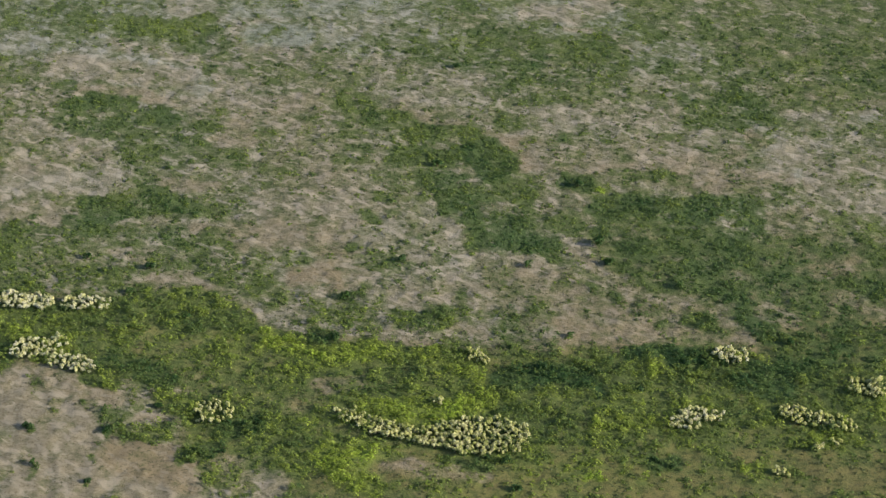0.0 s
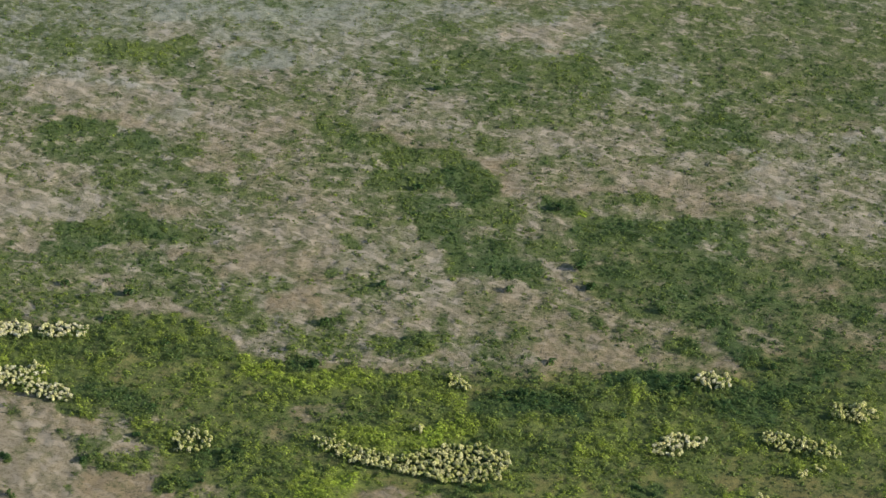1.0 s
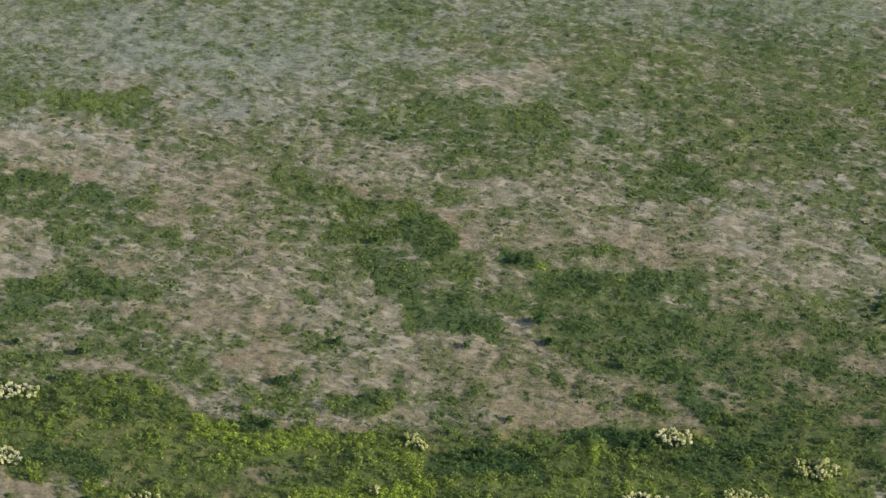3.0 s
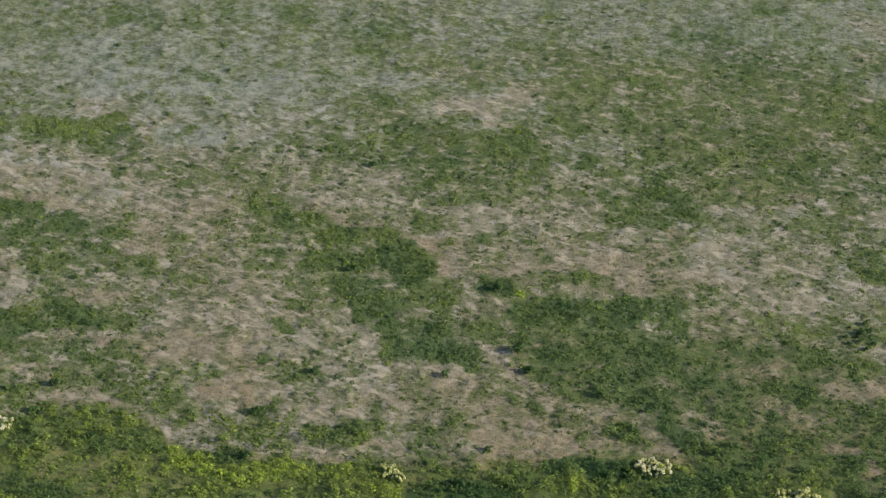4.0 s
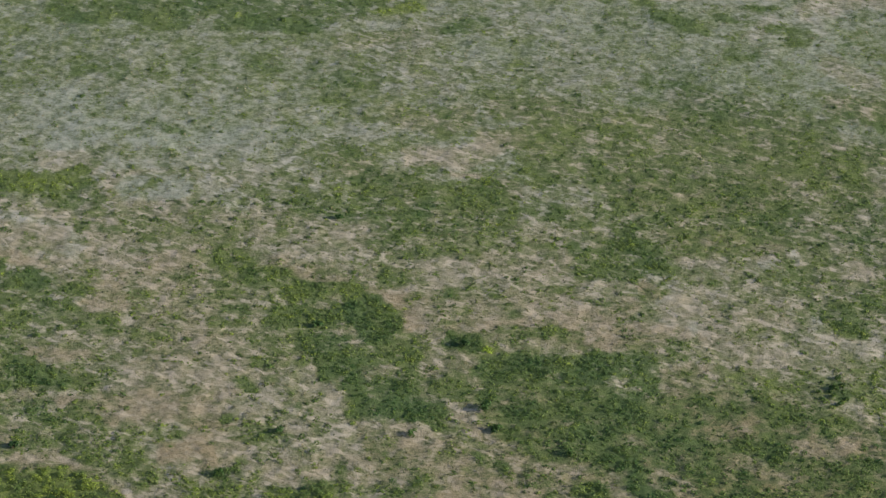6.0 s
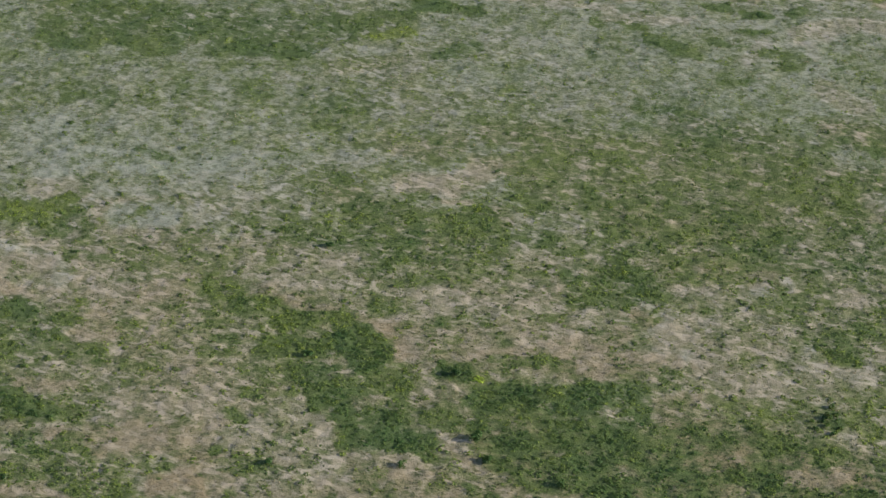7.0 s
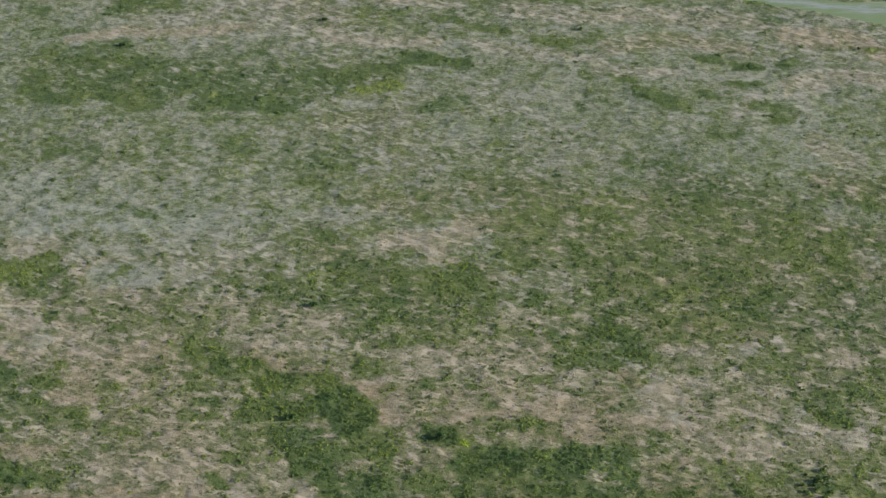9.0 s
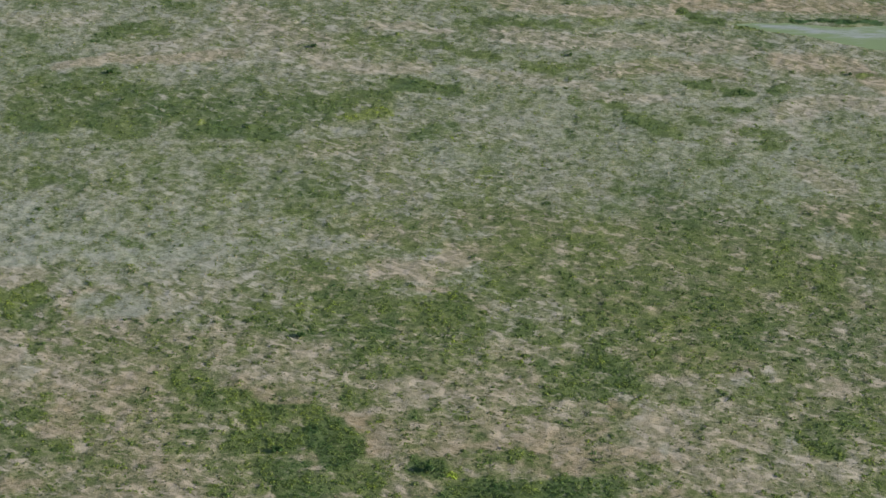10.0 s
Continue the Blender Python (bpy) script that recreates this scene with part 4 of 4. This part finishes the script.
def build_ground():
    xs, ys = graded(-124, 176, 0.6, 4300), graded(340, 706, 0.6, 4300)
    xs = np.concatenate([xs[xs < -340], np.arange(-330, -128, 4.0), xs[(xs > -125) & (xs < 177)], np.arange(180, 380, 4.0), xs[xs > 390]])
    ys = np.concatenate([ys[ys < -110], np.arange(-100, 337, 4.0), ys[(ys > 339) & (ys < 707)], np.arange(710, 1000, 4.0), ys[ys > 1010]])
    gx, gy = (a.ravel() for a in np.meshgrid(xs, ys))
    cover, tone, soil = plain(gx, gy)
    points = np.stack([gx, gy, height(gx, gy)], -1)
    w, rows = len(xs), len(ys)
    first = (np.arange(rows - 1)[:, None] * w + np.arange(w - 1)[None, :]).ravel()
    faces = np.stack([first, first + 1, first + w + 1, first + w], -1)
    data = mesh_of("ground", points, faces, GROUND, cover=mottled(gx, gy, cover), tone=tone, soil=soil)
    data.polygons.foreach_set("use_smooth", np.ones(len(faces), bool))
    tagged(new("ground", data), "dry floodplain soil with patchy short green grass", "ground", kind="structure")


build_ground()


# ---- the stream at the far edge ----
def build_stream():
    m, nodes, links, bsdf = material("shallow_weedy_water")
    where = nodes.new("ShaderNodeTexCoord").outputs["Object"]
    long_ = node(nodes, "ShaderNodeMapping", Scale=(0.45, 1.6, 1.0))
    links.new(where, long_.inputs["Vector"])
    weed = sums(nodes, links, "ADD", attribute(nodes, "weed"), sums(nodes, links, "MULTIPLY", sums(nodes, links, "SUBTRACT", noise_at(nodes, links, long_.outputs["Vector"], 0.22, 5), 0.5), 2.6))
    weed = ranged(nodes, links, weed, 0.0, 1.0)
    links.new(mixed(nodes, links, weed, (0.27, 0.3, 0.285), (0.155, 0.22, 0.11)), bsdf.inputs["Base Color"])
    links.new(ranged(nodes, links, weed, 0.0, 1.0, 0.3, 0.85), bsdf.inputs["Roughness"])
    bump = node(nodes, "ShaderNodeBump", Strength=0.15, Distance=0.05)
    links.new(noise_at(nodes, links, where, 2.0), bump.inputs["Height"])
    links.new(bump.outputs["Normal"], bsdf.inputs["Normal"])
    xs, ys = np.arange(112, 330, 1.0), np.arange(600, 690, 1.0)
    gx, gy = (a.ravel() for a in np.meshgrid(xs, ys))
    w = len(xs)
    first = (np.arange(len(ys) - 1)[:, None] * w + np.arange(w - 1)[None, :]).ravel()
    faces = np.stack([first, first + 1, first + w + 1, first + w], -1)
    wet = np.hypot(*stream_place(gx[first], gy[first])) < 1.25
    used, faces = np.unique(faces[wet], return_inverse=True)
    level = 1.2 * (rough(gx, gy, 70, 3, 2) - 0.5) - 0.35
    weed = 0.5 - 0.75 * (stream_place(gx, gy)[1] - 0.1)
    weed = np.where(stream_place(gx, gy)[1] > 0.4, 0.5 + 0.8 * (stream_place(gx, gy)[1] - 0.5), weed)
    data = mesh_of("stream", np.stack([gx, gy, level], -1)[used], faces.reshape(-1, 4), m, weed=weed[used])
    tagged(new("stream", data), "shallow stream with green water weed", "stream", kind="structure")


build_stream()


# ---- the plants that nobody could count ----
def on_the_plain(dice, count):
    """Random places on the stretch of the plain that the flight looks over."""
    y = dice.uniform(342, 700, count)
    x = dice.uniform(-122, 172, count)
    left = np.maximum(-86 - (y - 353) * 0.17, -118)
    right = 90 + (y - 360) * np.where(y < 454, 0.42, 0.30) + np.where(y < 454, 0, 11)
    keep = (x > left) & (x < right)
    return x[keep], y[keep]


def build_herbs():
    dice = np.random.RandomState(11)
    x, y = on_the_plain(dice, 150000)
    cover, tone, _ = plain(x, y)
    level = mottled(x, y, cover)
    wet = np.hypot(*stream_place(x, y)) < 0.93
    clumps = rough(x, y, 2.6, 5, 2)
    keep = (dice.rand(len(x)) < (0.85 - 0.2 * step(500, 600, y)) * step(0.3, 0.95, level + 1.1 * (clumps - 0.5))) & ~wet
    x, y, tone, level, clumps = x[keep], y[keep], tone[keep], level[keep], clumps[keep]
    big = 0.3 + 0.5 * dice.rand(len(x)) ** 2
    lush = step(0.42, 0.62, tone)
    tone = tone + (0.25 + 0.25 * lush) * (rough(x, y, 4, 2, 3) - 0.55) + 0.15 * (clumps - 0.5) + 0.05 * dice.randn(len(x))
    centre = np.stack([x, y, height(x, y) - 0.03], -1)
    low = big * (0.22 + 0.3 * dice.rand(len(x)) ** 2) * (1 + 1.1 * lush) * (1 - 0.3 * step(420, 450, y) - 0.4 * step(470, 560, y))
    points, faces, tones = leaves(dice, centre, big, low, 16, 0.42, tone, -0.6, blades=True)
    data = mesh_of("herbs", points, faces, HERB, tone=tones)
    tagged(new("herbs", data), "low green herbs and grass growing in mottled patches", "herbs", kind="stuff")


def build_tussocks():
    """Wide low tussocks, scattered over the barer ground."""
    dice = np.random.RandomState(13)
    x, y = on_the_plain(dice, 10000)
    cover, tone, _ = plain(x, y)
    level = mottled(x, y, cover)
    wet = np.hypot(*stream_place(x, y)) < 1.3
    keep = (dice.rand(len(x)) < step(0.05, 0.3, level) * step(0.95, 0.5, level) * (1 - 0.4 * step(420, 450, y) - 0.45 * step(500, 580, y))) & ~wet
    x, y, tone = x[keep], y[keep], tone[keep]
    big = 0.5 + 0.65 * dice.rand(len(x)) ** 2
    centre = np.stack([x, y, height(x, y) - 0.05], -1)
    points, faces, tones = leaves(dice, centre, big, big * 0.42, 30, 0.3, tone - 0.06 + 0.05 * dice.randn(len(x)), -0.2, blades=True)
    tagged(new("tussocks", mesh_of("tussocks", points, faces, HERB, tone=tones)), "scattered low grey-green tussocks on dry ground", "tussocks", kind="stuff")


def build_lush_growth():
    """Leafy weeds: waist-high in the damp belt, knee-high on the greenest patches of the plain."""
    dice = np.random.RandomState(14)
    x, y = on_the_plain(dice, 230000)
    cover, tone, _ = plain(x, y)
    belt = step(440, 405, y)
    level = mottled(x, y, cover) + 0.6 * (rough(x, y, 3.5, 2, 2) - 0.5)
    keep = dice.rand(len(x)) < (0.6 - 0.1 * belt) * step(0.66 - 0.24 * belt, 1.1 - 0.25 * belt, level) * (1 - 0.5 * step(500, 560, y)) * step(1.0, 1.3, np.hypot(*stream_place(x, y)))
    x, y, tone, belt = x[keep], y[keep], tone[keep], belt[keep]
    big = 0.3 + (0.6 + 0.35 * belt) * dice.rand(len(x)) ** 2
    centre = np.stack([x, y, height(x, y) - 0.05], -1)
    tone = tone + (0.5 + 0.05 * belt) * (rough(x, y, 3.5, 1, 2) - 0.5) + 0.06 * dice.randn(len(x))
    points, faces, tones = leaves(dice, centre, big, big * (0.5 + 0.3 * belt + 0.8 * belt * dice.rand(len(x))), 26, 0.28, tone, -0.1, blades=True)
    tagged(new("leafy_weeds", mesh_of("leafy_weeds", points, faces, HERB, tone=tones)), "dense leafy weeds, lime to dark green, in damp places", "weeds", kind="stuff")


def build_dry_grass():
    dice = np.random.RandomState(12)
    x, y = on_the_plain(dice, 90000)
    cover, _, soil = plain(x, y)
    level = mottled(x, y, cover)
    wet = np.hypot(*stream_place(x, y)) < 1.1
    keep = (dice.rand(len(x)) < 0.85 * step(0.0, 0.3, level) * step(0.85, 0.35, level) * (1 - 0.6 * step(480, 560, y))) & ~wet
    x, y, soil = x[keep], y[keep], soil[keep]
    big = 0.14 + 0.2 * dice.rand(len(x))
    centre = np.stack([x, y, height(x, y) - 0.02], -1)
    tone = 0.1 + 0.35 * soil + 0.8 * (rough(x, y, 3, 2, 2) - 0.5) + 0.12 * dice.randn(len(x))
    points, faces, tones = leaves(dice, centre, big, big * 0.8, 9, 0.6, tone, 0.2, blades=True)
    tagged(new("dry_grass", mesh_of("dry_grass", points, faces, DRY, tone=tones)), "sparse tufts of bleached dry grass", "dry grass", kind="stuff")


build_herbs()
build_tussocks()
build_lush_growth()
build_dry_grass()


# ---- shrubs ----
def stems(name, dice, count, reach, tall, thick):
    """Tapered stems from one root, leaning outwards."""
    bm = bmesh.new()
    for _ in range(count):
        turn = dice.rand() * 2 * math.pi
        lean = reach * (0.2 + 0.5 * dice.rand())
        made = bmesh.ops.create_cone(bm, cap_ends=True, segments=5, radius1=thick, radius2=thick * 0.35, depth=tall)
        for v in made["verts"]:
            f = v.co.z / tall + 0.5
            v.co += Vector((math.cos(turn) * lean * f * f, math.sin(turn) * lean * f * f, tall / 2 - 0.12))
    data = bpy.data.meshes.new(name)
    bm.to_mesh(data)
    bm.free()
    data.materials.append(BARK)
    return data


def lumps(dice, count, radius, tall, base):
    """Centres, radii and heights of the clumps of which a crown is made."""
    turn, out = dice.rand(count) * 2 * math.pi, np.sqrt(dice.rand(count)) * radius * 0.7
    centre = np.stack([np.cos(turn) * out, np.sin(turn) * out, base + dice.rand(count) * tall * 0.35], -1)
    return centre, radius * (0.35 + 0.3 * dice.rand(count)), tall * (0.35 + 0.3 * dice.rand(count))


def bush(seed, wide, tall, tone):
    dice = np.random.RandomState(seed)
    ob = new("bush")
    part("stem", stems("stem", dice, 6, wide * 0.4, tall * 0.6, 0.05), ob)
    c, r, h = lumps(dice, 9, wide / 2, tall, 0.15 * tall)
    points, faces, tones = leaves(dice, c, r, h, 34, 0.3, np.full(9, tone) + 0.12 * dice.randn(9))
    part("crown", mesh_of("crown", points, faces, SHRUB, tone=tones), ob)
    return tagged(ob, "rounded dark green leafy bush on the plain", "bush", "bushes of the plain")


def flowering_shrub(seed, wide, tall):
    dice = np.random.RandomState(seed)
    ob = new("flowering_shrub")
    part("stem", stems("stem", dice, 4, wide * 0.35, tall * 0.6, 0.03), ob)
    c, r, h = lumps(dice, 5, wide / 2, tall, 0.05)
    points, faces, tones = leaves(dice, c, r, h, 18, 0.4, np.full(5, 0.5))
    part("foliage", mesh_of("foliage", points, faces, SHRUB, tone=tones), ob)
    c[:, 2] += 0.2 * tall
    points, faces, tones = leaves(dice, c, r * 0.95, h, 64, 0.27, np.full(5, 0.28 + 0.11 * (seed % 6)) + 0.15 * dice.randn(5), 0.2, loose=0.25)
    part("blossom", mesh_of("blossom", points, faces, CREAM, tone=tones), ob, "dense cream-white flower heads")
    return tagged(ob, "small rounded shrub thick with cream-white blossom, standing in a dense stand", "shrub", "stand of cream flowering shrubs")


def put(made, kinds, dice, x, y, small, large):
    """Stands one of the kinds at (x, y), turned and sized by chance. The first of each kind is used before it is copied."""
    kind = kinds[dice.randint(len(kinds))]
    s = small + (large - small) * dice.rand()
    z = float(height(np.array([x]), np.array([y]))[0])
    m = pose(x, y, z - 0.03, 0, 0, 360 * dice.rand()) @ Matrix.Diagonal((s, s, s * (0.85 + 0.3 * dice.rand()), 1))
    if kind.name in made:
        thing = copy_thing(kind, m)
    else:
        thing = kind
    thing.matrix_basis = m
    made.add(kind.name)
    return thing


# stands of cream shrubs: x, y, half length, half width, turn, how close they stand
STANDS = [
    (-84.7, 414.7, 5.6, 2.9, -6, 1.0), (-72.3, 414.3, 4.8, 2.4, 1, 0.8), (-79.5, 399.0, 5.8, 3.2, 18, 0.6),
    (-73.0, 394.2, 5.3, 2.4, -18, 0.7), (-43.3, 380.3, 3.9, 3.5, -8, 0.45), (-16.4, 379.7, 3.6, 2.0, -18, 0.8),
    (-8.1, 375.7, 7.7, 2.4, -14, 0.75), (8.1, 374.7, 9.3, 5.3, 4, 0.9), (-0.5, 374.3, 4.8, 3.1, 3, 0.8),
    (7.4, 400.1, 3.1, 1.6, -45, 0.7), (58.0, 402.6, 3.6, 2.6, -19, 0.7), (50.7, 383.0, 4.5, 2.1, 10, 0.9),
    (47.4, 380.4, 2.7, 1.8, -16, 0.7), (70.9, 383.5, 5.2, 2.5, -18, 0.7),
]
LITTLE_STANDS = [(76.7, 381.7, 4.5, 2.1, -10, 0.7), (84.7, 393.1, 4.4, 2.8, -3, 0.8), (-0.2, 385.2, 0.9, 0.7, 89, 1.0),
                 (64.7, 366.5, 1.5, 0.8, -24, 0.9), (76.1, 375.9, 1.1, 0.8, 16, 1.0), (72.4, 374.1, 0.9, 0.7, 15, 1.0)]


def joined(things, name, label, category):
    """One mesh of all the parts of the things, which are taken away: for plants past counting."""
    points, faces, tones, looks, first = [], [], [], [], 0
    for thing in things:
        for p in thing.children:
            if p.name.startswith("stem"):
                continue
            data = p.data
            co = np.empty(len(data.vertices) * 3, np.float32)
            data.vertices.foreach_get("co", co)
            m = np.array(thing.matrix_basis)
            points.append(co.reshape(-1, 3) @ m[:3, :3].T + m[:3, 3])
            faces.append(np.arange(len(data.vertices)).reshape(-1, 4) + first)
            tone = np.empty(len(data.vertices), np.float32)
            data.attributes["tone"].data.foreach_get("value", tone)
            tones.append(tone)
            looks.append(np.full(len(faces[-1]), 1 if p.name.startswith("blossom") else 0))
            first += len(data.vertices)
        for o in (*thing.children, thing):
            bpy.data.objects.remove(o)
    data = mesh_of(name, np.concatenate(points), np.concatenate(faces), SHRUB, tone=np.concatenate(tones))
    data.materials.append(CREAM)
    data.polygons.foreach_set("material_index", np.concatenate(looks).astype(np.int32))
    tagged(new(name, data), label, category, kind="stuff")


def build_stands():
    dice = np.random.RandomState(21)
    kinds = [flowering_shrub(40 + k, 0.95 + 0.1 * (k % 3), 0.9 + 0.15 * (k % 2)) for k in range(6)]
    made, standing = set(), []
    for x, y, long, wide, turn, close in STANDS + LITTLE_STANDS:
        c, s = math.cos(radians(turn)), math.sin(radians(turn))
        for _ in range(int(long * wide * math.pi * close * 9)):
            u, v = dice.uniform(-1, 1, 2)
            if math.hypot(u, v) > 0.8 + 0.35 * dice.rand():
                continue
            cx, cy = x + c * u * long - s * v * wide, y + s * u * long + c * v * wide
            if all(math.hypot(cx - a, (cy - b) * 0.75) > 0.64 / close ** 0.5 for a, b in standing):
                standing.append((cx, cy))
    standing.sort(key=lambda p: p[1])
    things = [put(made, [kinds[0], kinds[1], kinds[5]] if cx < -60 or 40 < cx < 62 else kinds[2:], dice, cx, cy, 0.95, 1.55) for cx, cy in standing]
    if len(things) > 300:
        joined(things[300:], "flowering_scrub", "scrub of small cream-white flowering shrubs along the green belt", "shrubs")


BUSHES = [(33.1, 441.5, 1.5), (-60.9, 428.3, 1.2), (-78.2, 373.9, 1.3), (2.0, 513.9, 1.0), (29.2, 463.8, 1.2), (-19.9, 419.7, 1.0), (18.0, 432.7, 0.9),
          (-64.6, 358.2, 0.8), (-75.3, 363.2, 0.8), (14.9, 359.4, 1.1), (9.2, 368.4, 0.9), (-54.1, 381.9, 0.9),
          (34.7, 433.7, 0.8), (-8.7, 433.5, 1.0), (35.2, 434.6, 1.0), (-51.6, 411.3, 1.0), (20.3, 397.5, 1.1), (70.5, 407.3, 1.0),
          (-1.8, 470.7, 1.2), (144.4, 640.0, 0.7), (-51.5, 640.6, 1.0), (39.3, 391.0, 0.9), (49.5, 426.0, 1.0), (26.2, 407.8, 0.8), (12.9, 367.8, 1.0),
          (-74.3, 431.4, 0.9), (-62.9, 373.8, 0.9), (-64.0, 419.3, 1.0), (-21.5, 405.0, 1.2), (70.7, 650.5, 0.8), (1.7, 655.5, 0.9)]


# thickets of leafy bushes: x, y, half length, half width, turn
THICKETS = [(-44.0, 367.2, 4.0, 1.8, 11), (-34.8, 375.1, 3.3, 2.7, -61), (50.2, 400.7, 5.3, 3.6, 21), (58.6, 400.2, 4.0, 1.9, 5),
            (24.8, 396.8, 12.3, 1.8, 3), (104.8, 447.5, 3.4, 5.5, 0), (43.3, 368.9, 3.5, 1.2, -10)]


def build_bushes():
    dice = np.random.RandomState(22)
    kinds = [bush(60 + k, 2.0 + 0.2 * k, 1.2 + 0.1 * (k % 3), 0.15 + 0.14 * k) for k in range(5)]
    made = set()
    for x, y, s in BUSHES:
        put(made, kinds[:3], dice, x, y, s * 0.95, s * 1.05)
    for x, y, long, wide, turn in THICKETS:
        c, s = math.cos(radians(turn)), math.sin(radians(turn))
        for _ in range(int(long * wide * 0.75)):
            a, out = dice.rand() * 2 * math.pi, math.sqrt(dice.rand())
            u, v = long * out * math.cos(a), wide * out * math.sin(a)
            put(made, kinds, dice, x + c * u - s * v, y + s * u + c * v, 0.4, 0.75)


build_stands()
build_bushes()
